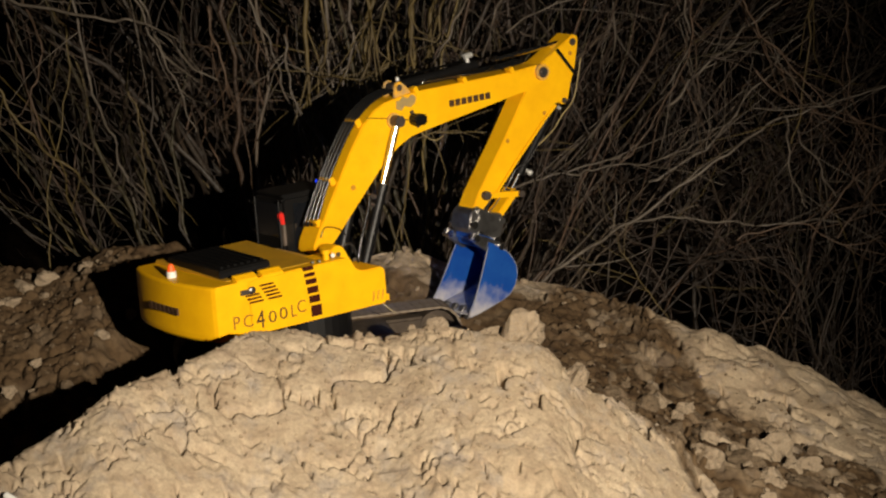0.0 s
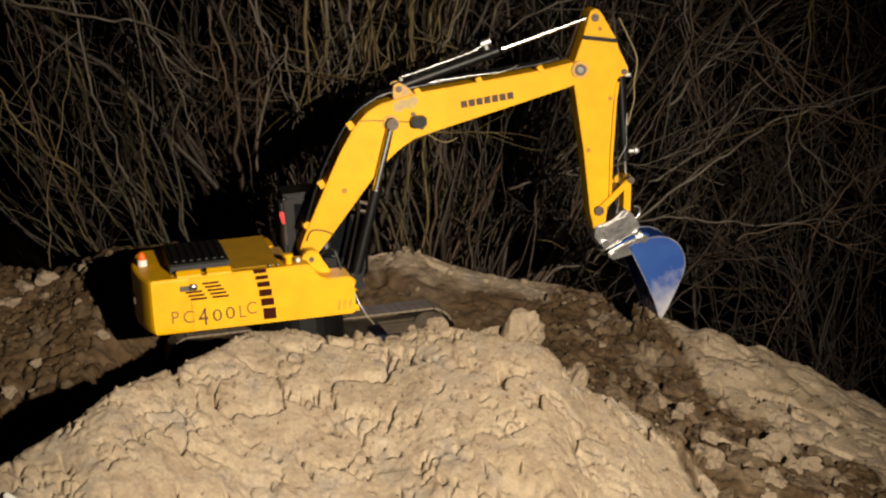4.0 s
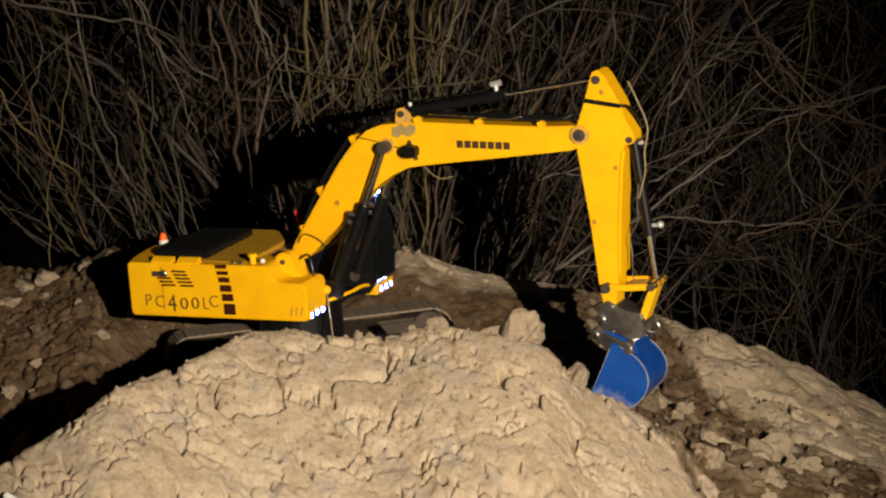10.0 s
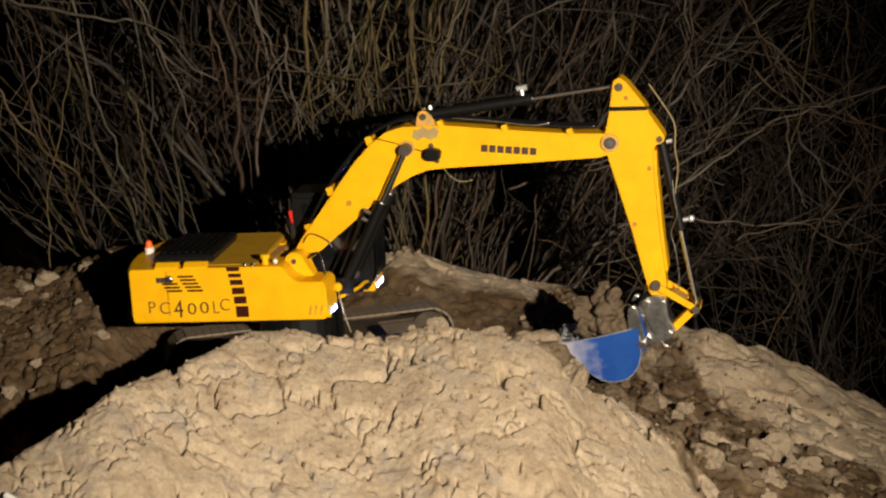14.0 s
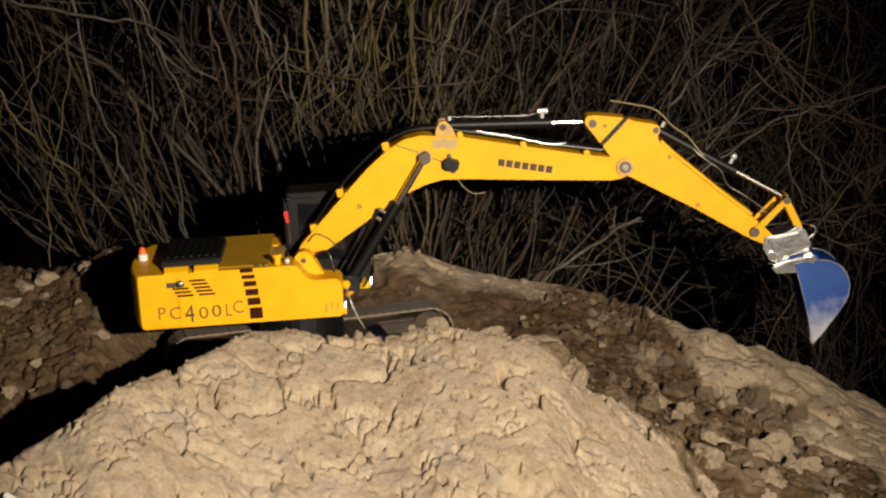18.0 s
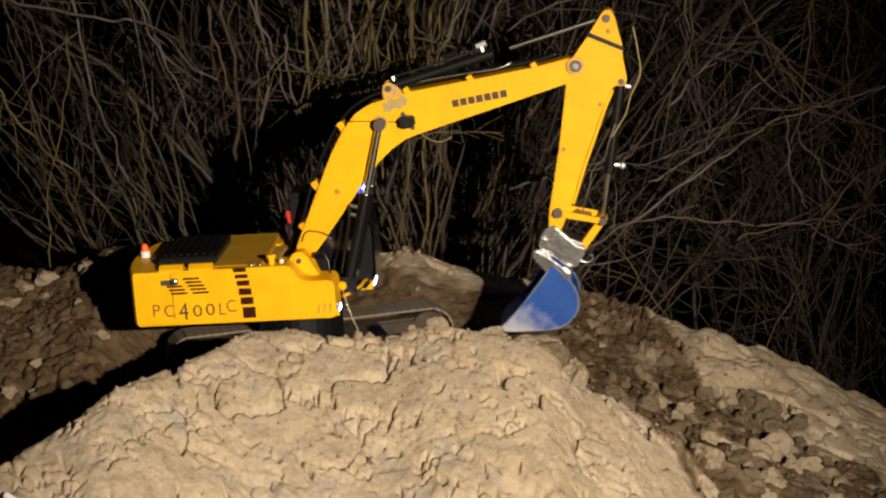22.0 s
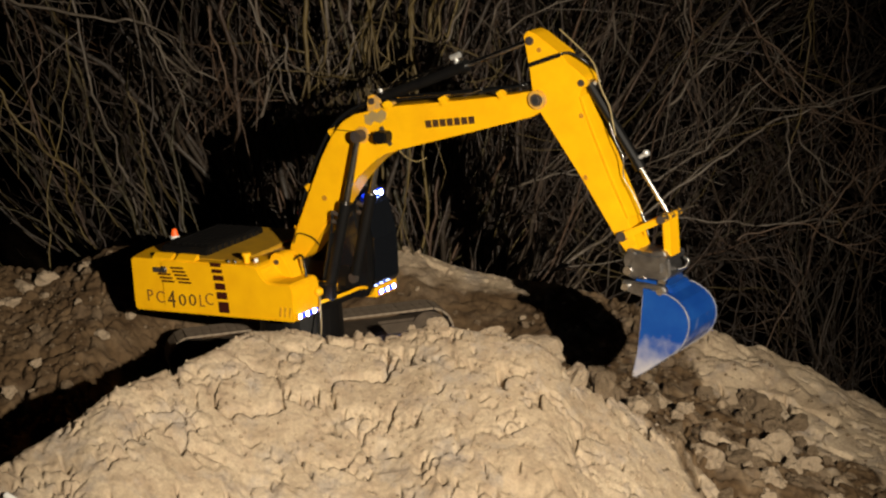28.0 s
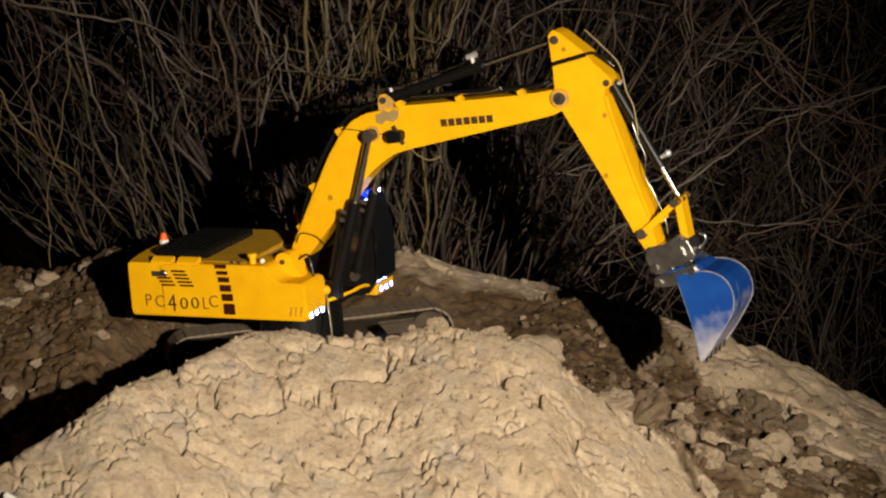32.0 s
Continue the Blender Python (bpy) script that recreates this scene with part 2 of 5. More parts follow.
def damp_and_unlit(x, y):
    """1 where the soil was freshly dug, 0 where the clay has dried; also 1 past the ridge, to colour unlit ground dark.
    """
    c_edge = crest_line(x) + 0.02 - np.clip((x - 0.57) * 1.6, 0, 0.45)
    back = np.interp(x, [-1.0, -0.3, 0.1, 0.35, 0.46, 0.50, 0.62, 0.66, 0.70, 0.735, 0.80, 0.86, 0.92, 1.04, 1.2], [0.7, 0.6, 0.40, 0.36, 0.37, 0.47, 0.47, 0.38, 0.27, 0.06, 0.04, 0.02, -0.08, -0.08, -0.15])
    a = np.clip((y - c_edge) / 0.05 + 0.3, 0, 1)
    b = np.clip((back - y) / 0.08 + 0.5, 0, 1)
    # past the ridge the dark brown stands in for missing light
    return np.maximum(a * b, np.clip((y - along(RIDGE_Y, x) - 0.04) / 0.05, 0, 1))


def lines(lo, hi, step, out):
    inner = list(np.arange(lo, hi, step))
    grow, s, v = [], step, hi
    while v < out:
        grow.append(v)
        s *= 1.35
        v += s
    left, s, v = [], step, lo
    while v > -out:
        s *= 1.35
        v -= s
        left.append(v)
    return np.array(left[::-1] + inner + grow)


def clamp(v):
    return max(0.0, min(1.0, v))


def clay_relief(x, y, h, w, flank, crest):
    """How far the clay stands above its broad shape at a place, and how its damp brown differs there.

    w: damp brown of the place, flank and crest: how near the place is to the heap's crumbling flank and crest."""
    nz, cells = noise.noise, noise.voronoi
    v = Vector((x, y * 1.2, h * 0.6))
    a = v + Vector((nz(v * 17.0), nz(v * 17.0 + Vector((9, 3, 1))), 0)) * 0.018 + Vector((nz(v * 55.0), nz(v * 55.0 + Vector((2, 7, 5))), 0)) * 0.007
    dry = (1 - w) * (1 - 0.7 * clamp((y - 0.1) / 0.1))
    # broad plates with tilted tops
    p = Vector((a.x * 12.0, a.y * 8.5, a.z * 6.0))
    d, at = cells(p)
    gap, c = d[1] - d[0], at[0]
    tilt = nz(c * 3.1) * (p.x - c.x) + nz(c * 3.1 + Vector((5, 5, 5))) * (p.y - c.y)
    z = nz(v * 5.0) * 0.007 + nz(v * 11.0) * 0.003
    z += (nz(c * 5.3) * 0.005 + tilt * 0.004) * min(1.0, gap / 0.12) * dry
    open_crack = clamp(nz(v * 12.0 + Vector((4, 4, 4))) * 5 - 0.45)
    z -= 0.030 * max(0.0, 1 - gap / 0.085) * open_crack * dry
    # lumps of a few centimetres on the flank, the crest and in patches
    q = a * 31.0
    d, at = cells(q)
    gap, c = d[1] - d[0], at[0]
    tilt = nz(c * 3.7) * (q.x - c.x) + nz(c * 3.7 + Vector((5, 5, 5))) * (q.y - c.y)
    patch = clamp(clamp(nz(v * 7.0 + Vector((1, 8, 3))) * 3.0) * 0.7 + 0.6 * flank + 0.8 * crest)
    z += (nz(c * 4.3) * 0.005 + tilt * 0.0035) * min(1.0, gap / 0.16) * patch * dry
    z -= 0.013 * max(0.0, 1 - gap / 0.15) * clamp(nz(v * 21.0) * 6 - 0.7 + 0.5 * flank) * dry
    # short rifts that run down the slope
    vein = abs(nz(Vector((x * 24.0 + nz(v * 13.0) * 1.1, y * 6.0, 0.0))))
    z -= 0.036 * max(0.0, 1 - vein / 0.040) * clamp(nz(v * 30.0 + Vector((6, 2, 9))) * 6 - 1.4 + 0.5 * flank) * dry
    # small pits
    d, at = cells(a * 44.0)
    if nz(at[0] * 6.1) > 0.27:
        z -= 0.009 * max(0.0, 1 - d[0] / 0.32)
    calm = 1 - 0.55 * clamp((x - 0.55) / 0.1) * clamp((y + 0.1) / 0.1) * (1 - w)
    z += (nz(v * 48.0) * 0.0011 + nz(v * 110.0) * 0.0012 + nz(v * 210.0) * 0.0010) * calm
    z += (nz(v * 75.0) * 0.0015 + nz(v * 130.0) * 0.0015) * patch
    # rounded slabs on the pale ridge
    ridge = clamp((x - 0.66) / 0.1) * clamp((y - 0.05) / 0.12) * (1 - w)
    z += ridge * (abs(nz(Vector((x * 11.0, y * 9.0, 2.0)))) * 0.030 - 0.004 + abs(nz(Vector((x * 27.0, y * 22.0, 5.0)))) * 0.012)
    tone = nz(v * 12.0) * 0.5 + nz(v * 42.0) * 0.3
    # freshly dug soil: broken lumps, some of them pale, with holes between
    if w > 0.25 and (x > 0.42 or x < -0.2):
        k = min(1.0, (w - 0.25) * 2.2)
        coarse = clamp((x - 0.56) / 0.1)
        q = (a + Vector((nz(v * 40.0), nz(v * 40.0 + Vector((8, 8, 1))), 0)) * 0.012) * ((38.0 - 15.0 * coarse) if x > 0 else 30.0)
        d, at = cells(q)
        gap, c = d[1] - d[0], at[0]
        tilt = nz(c * 2.9) * (q.x - c.x) + nz(c * 2.9 + Vector((5, 5, 5))) * (q.y - c.y)
        z += k * (0.8 + 0.7 * coarse) * ((0.40 - d[0]) * 0.009 + nz(c * 4.1) * 0.009 * min(1.0, gap / 0.2) + tilt * 0.006)
        z += k * (abs(nz(v * 33.0)) * 0.012 + nz(v * 70.0) * 0.004)
        z -= k * 0.012 * max(0.0, 1 - gap / 0.16) * clamp(nz(v * 26.0) * 6)
        z -= k * 0.10 * max(0.0, nz(v * 17.0 + Vector((3, 1, 4))) - 0.28) * clamp((0.16 - y) / 0.1)
        pick = nz(c * 7.7)
        tone += 0.3 * pick - (0.95 * coarse + 0.2) * clamp(pick * 5 - 1.4 + nz(v * 30.0)) * (1.0 if y < 0.05 else 0.3)
    elif w > 0.25:
        z += w * (abs(nz(v * 24.0)) * 0.010 + abs(nz(v * 50.0)) * 0.005 - 0.06 * max(0.0, nz(v * 22.0 + Vector((3, 1, 4))) - 0.32))
    return z, tone


def build_ground():
    xs, ys = lines(-0.70, 1.15, 0.0026, 80), lines(-0.90, 0.48, 0.0033, 80)
    X, Y = np.meshgrid(xs, ys)
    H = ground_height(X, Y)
    D = damp_and_unlit(X, Y)
    flat_x, flat_y, z, damp = X.ravel(), Y.ravel(), H.ravel().copy(), D.ravel().copy()
    flank = np.clip((0.06 - flat_x) / 0.3, 0, 1)
    crest = np.clip(1 - np.abs(flat_y - crest_line(flat_x)) / 0.06, 0, 1)
    near = (flat_x > -0.75) & (flat_x < 1.25) & (flat_y > -1.0) & (flat_y < 0.55)
    for i in np.nonzero(near)[0]:
        w = float(damp[i])
        up, tone = clay_relief(float(flat_x[i]), float(flat_y[i]), float(z[i]), w, float(flank[i]), float(crest[i]))
        z[i] += up
        edge = 1.0 if 0.02 < w < 0.98 else (0.85 if flat_x[i] > 0.5 and w > 0.5 else 0.3)
        damp[i] = min(1.0, max(0.0, w + tone * edge))
    nx, ny = len(xs), len(ys)
    verts = np.stack([flat_x, flat_y, z], 1)
    idx = np.arange(nx * ny).reshape(ny, nx)
    quads = np.stack([idx[:-1, :-1], idx[:-1, 1:], idx[1:, 1:], idx[1:, :-1]], -1).reshape(-1, 4)
    me = bpy.data.meshes.new("ground")
    me.vertices.add(len(verts))
    me.vertices.foreach_set("co", verts.ravel())
    me.loops.add(quads.size)
    me.loops.foreach_set("vertex_index", quads.ravel())
    me.polygons.add(len(quads))
    me.polygons.foreach_set("loop_start", np.arange(0, quads.size, 4))
    me.update(calc_edges=True)
    at = me.attributes.new("damp", "FLOAT", "POINT")
    at.data.foreach_set("value", damp)
    me.materials.append(CLAY)
    me.shade_smooth()
    tagged(new("ground", me), "pale dry clay heap with cracks and damp brown trough", "ground", kind="structure")
    return xs, ys, z.reshape(ny, nx)


GX, GY, GZ = build_ground()


def on_ground(x, y):
    """The height of the finished ground at x, y."""
    i = min(max(int(np.searchsorted(GX, x)), 1), len(GX) - 1)
    j = min(max(int(np.searchsorted(GY, y)), 1), len(GY) - 1)
    return float(GZ[j - 1:j + 1, i - 1:i + 1].mean())


# ---- the machine ----
excavator = tagged(new("excavator"), "yellow radio-controlled model excavator with a worn blue bucket", "model excavator")


def undercarriage():
    yaw = pose(0.03, 0.0, -0.045, 0, 0, 12)
    base = part("undercarriage_frame", block(-0.12, 0.12, -0.075, 0.075, 0.04, 0.085, 0.006), TRACK_DARK, excavator, "muddy steel frame", yaw)
    part("slew_ring", rod((-0.028, 0.006, 0.083), (-0.028, 0.006, 0.149), 0.075, seg=32), BLACK, base)
    half, rr = 0.222, 0.040
    shoe = bpy.data.meshes.new("shoe")
    bm = block(-0.00785, 0.00785, -0.036, 0.036, 0.0, 0.004, 0.0005)
    block(-0.0077, -0.0050, -0.036, 0.036, 0.0035, 0.0043, 0, bm)
    bm.to_mesh(shoe)
    bm.free()
    shoe.materials.append(TRACK)
    for side in (-1, 1):
        y = side * 0.113
        track = part("track_frame", block(-half + 0.02, half - 0.02, y - 0.02, y + 0.02, 0.022, 0.07, 0.005), TRACK_DARK, excavator, "mud-caked crawler track", yaw)
        for x in (-half, half):
            part("idler_wheel", rod((x, y - 0.022, rr + 0.006), (x, y + 0.022, rr + 0.006), rr - 0.006, seg=24), TRACK_DARK, track)
        for k in range(7):
            x = -half + 0.06 + k * (2 * half - 0.12) / 6
            part("road_roller", rod((x, y - 0.02, 0.02), (x, y + 0.02, 0.02), 0.013, seg=14), PIN, track)
        length = 4 * half + 2 * math.pi * rr
        n = 72
        for k in range(n):
            s = k / n * length
            if s < 2 * half:
                x, z, a = -half + s, 2 * rr + 0.006, 0
            elif s < 2 * half + math.pi * rr:
                a = (s - 2 * half) / rr
                x, z = half + rr * math.sin(a), rr + 0.006 + rr * math.cos(a)
            elif s < 4 * half + math.pi * rr:
                x, z, a = half - (s - 2 * half - math.pi * rr), 0.006, math.pi
            else:
                a = math.pi + (s - 4 * half - math.pi * rr) / rr
                x, z = -half + rr * math.sin(a), rr + 0.006 + rr * math.cos(a)
            ob = new("shoe", shoe)
            ob.parent = track
            ob.matrix_basis = Matrix.Translation((x, y, z)) @ Matrix.Rotation(a, 4, "Y")
    return base


undercarriage()


# ---- upper body: x forward, y left, z = 0 at the boom foot ----
W = 0.131
deck = block(-0.262, 0.06, -0.12, 0.125, -0.092, -0.06, 0.003)
upper = part("upper_body", deck, YELLOW, excavator)


def rounded_rear(y0, y1, n=40):
    return [(-0.268 - 0.024 * math.sin(math.pi * k / n) ** 0.7, y0 + (y1 - y0) * k / n) for k in range(n + 1)]


def counterweight():
    bm = bmesh.new()
    out = rounded_rear(-W, W)
    rings = []
    for z, inset in ((-0.092, 0.004), (-0.088, 0.001), (-0.08, 0), (-0.001, 0), (0.002, 0.001), (0.004, 0.004)):
        ring = [bm.verts.new((x + inset, y * (1 - inset * 3), z)) for x, y in out]
        ring += [bm.verts.new((-0.20, y * (1 - inset * 3), z)) for y in (W, -W)]
        rings.append(ring)
    for a, b in zip(rings, rings[1:]):
        for i in range(len(a)):
            j = (i + 1) % len(a)
            bm.faces.new((a[i], a[j], b[j], b[i]))
    bm.faces.new(rings[0])
    bm.faces.new(rings[-1])
    bmesh.ops.recalc_face_normals(bm, faces=bm.faces)
    cw = part("counterweight", bm, YELLOW, upper, "yellow rounded counterweight")
    for k in range(7):
        y = 0.045 - k * 0.014
        part("lettering_bar", block(-0.2945, -0.2905, y - 0.0055, y + 0.0055, -0.052, -0.040, 0), LETTER, upper, "dark brown bar")


counterweight()

# right side panel with its stepped nose, left flank, hood
side = [(-0.204, -0.092), (0.079, -0.092), (0.083, -0.087), (0.083, -0.033), (0.077, -0.025), (0.036, -0.025), (0.025, -0.021), (0.017, -0.012), (0.011, -0.001), (0.003, 0.004), (-0.204, 0.004)]
part("right_side_panel", prism(side, -W, -0.052, 0.0022), YELLOW, upper)
part("left_side_panel", block(-0.204, -0.03, 0.05, W, -0.092, 0.004, 0.003), YELLOW, upper)
part("deck_plate", block(-0.204, -0.02, -0.054, 0.054, -0.07, 0.002, 0.002), YELLOW_WORN, upper)
hood_form = [(-0.112, 0.0), (-0.108, 0.0050), (0.118, 0.0115), (0.124, 0.0105), (0.126, 0.0)]
bm = prism([(y, z) for y, z in hood_form], 0.042, 0.232, 0.0015)
part("engine_hood", bm, YELLOW_SHADED, upper, "sloping yellow hood, coloured darker for its shaded top", Matrix.Rotation(radians(90), 4, "Z"))
grille_form = [(-0.090, 0.002), (-0.089, 0.018), (-0.084, 0.0205), (0.080, 0.0225), (0.084, 0.020), (0.085, 0.002)]
hood = part("hood_grille", prism(grille_form, 0.128, 0.230, 0.002), BLACK, upper, "black slotted hood grille", Matrix.Rotation(radians(90), 4, "Z"))
for k in range(7):
    x = 0.134 + k * 0.0135
    part("grille_slat", prism([(-0.078, 0.0205), (-0.077, 0.0230), (0.072, 0.0248), (0.074, 0.0220)], x, x + 0.006, 0.0006), BLACK, hood)
for k in range(8):
    y = -0.080 + k * 0.019
    z = 0.0085
    part("grille_bar", block(y, y + 0.013, 0.1255, 0.1285, z, z + 0.009, 0.0005), RUBBER, hood)
for x0, x1 in ((-0.222, -0.180), (-0.170, -0.128)):
    part("walkway_strip", prism([(-0.1290, 0.0035), (-0.1280, 0.0065), (-0.1175, 0.0130), (-0.1125, 0.0135), (-0.1125, 0.0035)], -x1, -x0, 0.0004), YELLOW, upper, "bright yellow walkway strip", Matrix.Rotation(radians(90), 4, "Z"))
cap = part("fuel_cap", rod((-0.026, -0.110, 0.002), (-0.026, -0.110, 0.016), 0.0055, seg=14), YELLOW, upper)
bm = rod((-0.026, -0.110, 0.016), (-0.026, -0.110, 0.022), 0.0085, seg=14)
part("cap_top", bm, YELLOW, cap)
for x in (-0.060, -0.046):
    part("deck_bolt", ball((x, -0.118, 0.006), 0.0032), STEEL, upper)
part("front_lamp_knob", ball((-0.009, -0.106, 0.008), 0.0045), WHITE, upper)
part("nose_ball", ball((0.088, -0.062, -0.052), 0.0085), YELLOW, upper)

# vents on the right side
for k, (z0, z1) in enumerate(((-0.0020, 0.0050), (-0.0130, -0.0065), (-0.0265, -0.0175), (-0.0430, -0.0315), (-0.0600, -0.0475), (-0.0845, -0.0650))):
    x = -0.0800 + k * 0.0022
    part("side_vent", block(x - 0.0105, x + 0.0115, -W - 0.0012, -W + 0.001, z0, z1, 0), VENT, upper, "dark brown vent opening")
for col in range(2):
    for k in range(5):
        if col == 0 and k < 2:
            continue
        x = -0.2175 + col * 0.0375 + k * 0.0038
        z = -0.011 - k * 0.0064
        part("louvre_slot", prism([(x, z), (x + 0.028, z), (x + 0.0285, z + 0.0032), (x + 0.0005, z + 0.0032)], -W - 0.0012, -W + 0.001), VENT, upper, "thin dark louvre slot")
part("side_latch", ball((-0.196, -W - 0.001, -0.0135), 0.0080, squash=(1.0, 0.5, 0.8)), STEEL, upper, "steel latch")
part("latch_plate", block(-0.219, -0.190, -W - 0.002, -W + 0.001, -0.0195, -0.0105, 0), PIN, upper)


def lettering(words, m, size, parent, material, bold=0.0):
    cu = bpy.data.curves.new("lettering", "FONT")
    cu.body, cu.size, cu.extrude, cu.offset = words, size, 0.0006, -0.0003
    tmp = new("lettering_source", cu)
    bpy.context.view_layer.update()
    me = bpy.data.meshes.new_from_object(tmp.evaluated_get(bpy.context.evaluated_depsgraph_get()))
    bpy.data.objects.remove(tmp)
    me.materials.clear()
    me.materials.append(material)
    ob = new("lettering", me)
    ob.parent, ob.matrix_basis = parent, m
    ob["label"] = "dark brown painted lettering"
    return ob


for ch, x, z, size, wide in (("P", -0.2395, -0.0745, 0.032, 0.92), ("C", -0.2190, -0.0755, 0.031, 1.0), ("4", -0.1925, -0.0825, 0.045, 0.82), ("0", -0.1680, -0.0775, 0.0300, 1.2),
                             ("0", -0.1455, -0.0760, 0.0300, 1.2), ("L", -0.1225, -0.0765, 0.032, 0.85), ("C", -0.1090, -0.0720, 0.031, 0.92)):
    lettering(ch, pose(x, -W - 0.0008, z, 90, 0, 0) @ Matrix.Diagonal((wide, 1, 1, 1)), size, upper, LETTER if ch in "40" else FADED)
for k in range(3):
    part("nose_mark", prism([(0.050 + k * 0.010, -0.083), (0.054 + k * 0.010, -0.083), (0.057 + k * 0.010, -0.066), (0.053 + k * 0.010, -0.066)], -W - 0.001, -W + 0.001), NOSE_BROWN, upper, "faint darker mark")

# beacon, exhaust, cab, lights
beacon = part("beacon_base", rod((-0.271, 0.003, 0.003), (-0.271, 0.003, 0.015), 0.0085, seg=18), WHITE, upper, "white beacon base")
bm = rod((-0.271, 0.003, 0.015), (-0.271, 0.003, 0.023), 0.0072, 0.0055, seg=18)
ball((-0.271, 0.003, 0.023), 0.0055, bm)
part("beacon_dome", bm, AMBER, beacon, "glowing amber dome")
pipe = part("exhaust_pipe", rod((-0.007, 0.046, 0.006), (-0.007, 0.046, 0.044), 0.0072, seg=18), PIN, upper, "grey exhaust pipe with a red tip")
part("exhaust_tip", prism([(-0.014, 0.043), (0.0, 0.043), (-0.006, 0.062), (-0.014, 0.068), (-0.018, 0.064)], 0.041, 0.051, 0.0015), RED, pipe, "red tip")


def cab():
    prof = [(-0.012, -0.088), (0.112, -0.088), (0.132, -0.060), (0.134, 0.02), (0.122, 0.076), (0.108, 0.094), (-0.006, 0.094), (-0.014, 0.086)]
    body = part("cab", prism(prof, 0.038, W, 0.006), BLACK, upper, "black operator cab")
    part("cab_roof", block(-0.010, 0.100, 0.042, W - 0.003, 0.0925, 0.0975, 0.002), BLACK, body)
    glass = [(0.008, -0.02), (0.100, -0.03), (0.116, 0.02), (0.106, 0.072), (0.010, 0.080)]
    part("side_window", prism(glass, 0.0355, 0.0395), GLASS, body, "dark side glass")
    bm = bmesh.new()
    rows = [(0.1135, -0.085), (0.1335, -0.059), (0.1356, 0.02), (0.1236, 0.077), (0.110, 0.0935)]
    vs = [[bm.verts.new((x + 0.0015, y, z)) for y in (0.047, 0.123)] for x, z in rows]
    for a, b in zip(vs, vs[1:]):
        bm.faces.new((a[0], a[1], b[1], b[0]))
    ext = bmesh.ops.extrude_face_region(bm, geom=list(bm.faces))
    bmesh.ops.translate(bm, vec=(0.002, 0, 0.0), verts=[v for v in ext["geom"] if isinstance(v, bmesh.types.BMVert)])
    bmesh.ops.recalc_face_normals(bm, faces=bm.faces)
    part("windscreen", bm, GLASS, body, "dark curved windscreen")
    part("rear_window", block(-0.0165, -0.0135, 0.052, 0.118, 0.02, 0.082, 0), GLASS, body)
    for y in (0.046, 0.124):
        part("rear_pillar", rod((-0.0155, y, 0.0), (-0.0155, y, 0.088), 0.0018, seg=8), BLACK, body)
    bar = part("lamp_bar", block(0.104, 0.1285, 0.058, 0.128, -0.090, -0.068, 0.002), YELLOW, body, "yellow lamp bar")
    part("halo_strip", block(0.1285, 0.1296, 0.066, 0.122, -0.0865, -0.0780, 0), LED_HALO, bar, "blue glowing strip for the LED halo")
    for k in range(3):
        part("led", ball((0.1297, 0.074 + k * 0.0205, -0.082), 0.0042, squash=(0.1, 1, 1)), LED, bar, "lit white-blue LED")
    for k in range(3):
        part("roof_led", ball((0.1232, 0.068 + k * 0.0185, 0.093), 0.0056, squash=(0.10, 1, 1)), LED, body, "lit white-blue LED")
    part("roof_led_halo", rod((0.1175, 0.058, 0.093), (0.1175, 0.114, 0.093), 0.0056, seg=12), LED_HALO, body, "blue glowing rim for the LED halo")
    mirror = part("grab_rail", rod((0.125, 0.128, -0.03), (0.118, 0.132, 0.05), 0.0016, seg=8), PIN, body)


cab()
nose = part("nose_halo_bar", block(0.0825, 0.0850, -W + 0.006, -0.064, -0.0875, -0.0800, 0.0008), LED_HALO, upper, "blue glowing strip for the LED halo")
# added plate that cuts off the LEDs' glow towards the side
part("added_led_baffle", block(0.0825, 0.0885, -W + 0.001, -W + 0.003, -0.0885, -0.0770, 0.0005), YELLOW, nose)
for k in range(3):
    part("led", ball((0.0851, -0.118 + k * 0.0215, -0.084), 0.0042, squash=(0.08, 1, 1)), LED, nose, "lit white-blue LED")
for s in (-1, 1):
    ear = [(-0.02, -0.06), (0.058, -0.06), (0.050, -0.030), (0.036, 0.004), (0.030, 0.012), (0.021, 0.0155), (0.010, 0.013), (0.002, 0.004), (-0.006, -0.012)]
    part("boom_bracket", prism(ear, s * 0.045 - 0.005, s * 0.045 + 0.005, 0.002), YELLOW, upper)
    part("boom_boss", prism([(FOOT + 0.017 * math.cos(a), 0.017 * math.sin(a)) for a in [radians(30 + k * 15) for k in range(13)]] + [(0.012, -0.040), (0.056, -0.040), (0.052, -0.026), (0.040, -0.006)], min(s * 0.050, s * 0.082), max(s * 0.050, s * 0.082), 0.002), YELLOW, upper, "round-headed yellow boom bracket")
    part("boss_pin", rod((FOOT, s * 0.081, 0.001), (FOOT, s * 0.0845, 0.001), 0.0045, seg=14), PIN, upper)
    part("foot_pin", rod((FOOT, s * 0.049, 0), (FOOT, s * 0.053, 0), 0.0075, seg=16), PIN, upper)
    part("cylinder_bracket", block(0.07, 0.112, s * 0.045 - 0.006, s * 0.045 + 0.006, -0.070, -0.04, 0.003), BLACK, upper)
part("front_cross_member", block(0.03, 0.085, -0.05, 0.06, -0.092, -0.07, 0.003), BLACK, upper)
tube_part("front_rail", [smooth_path([(0.088, -0.058, -0.072), (0.112, -0.02, -0.066), (0.118, 0.02, -0.064), (0.118, 0.06, -0.072)], 0.0035)], YELLOW, upper, "bent yellow rail")
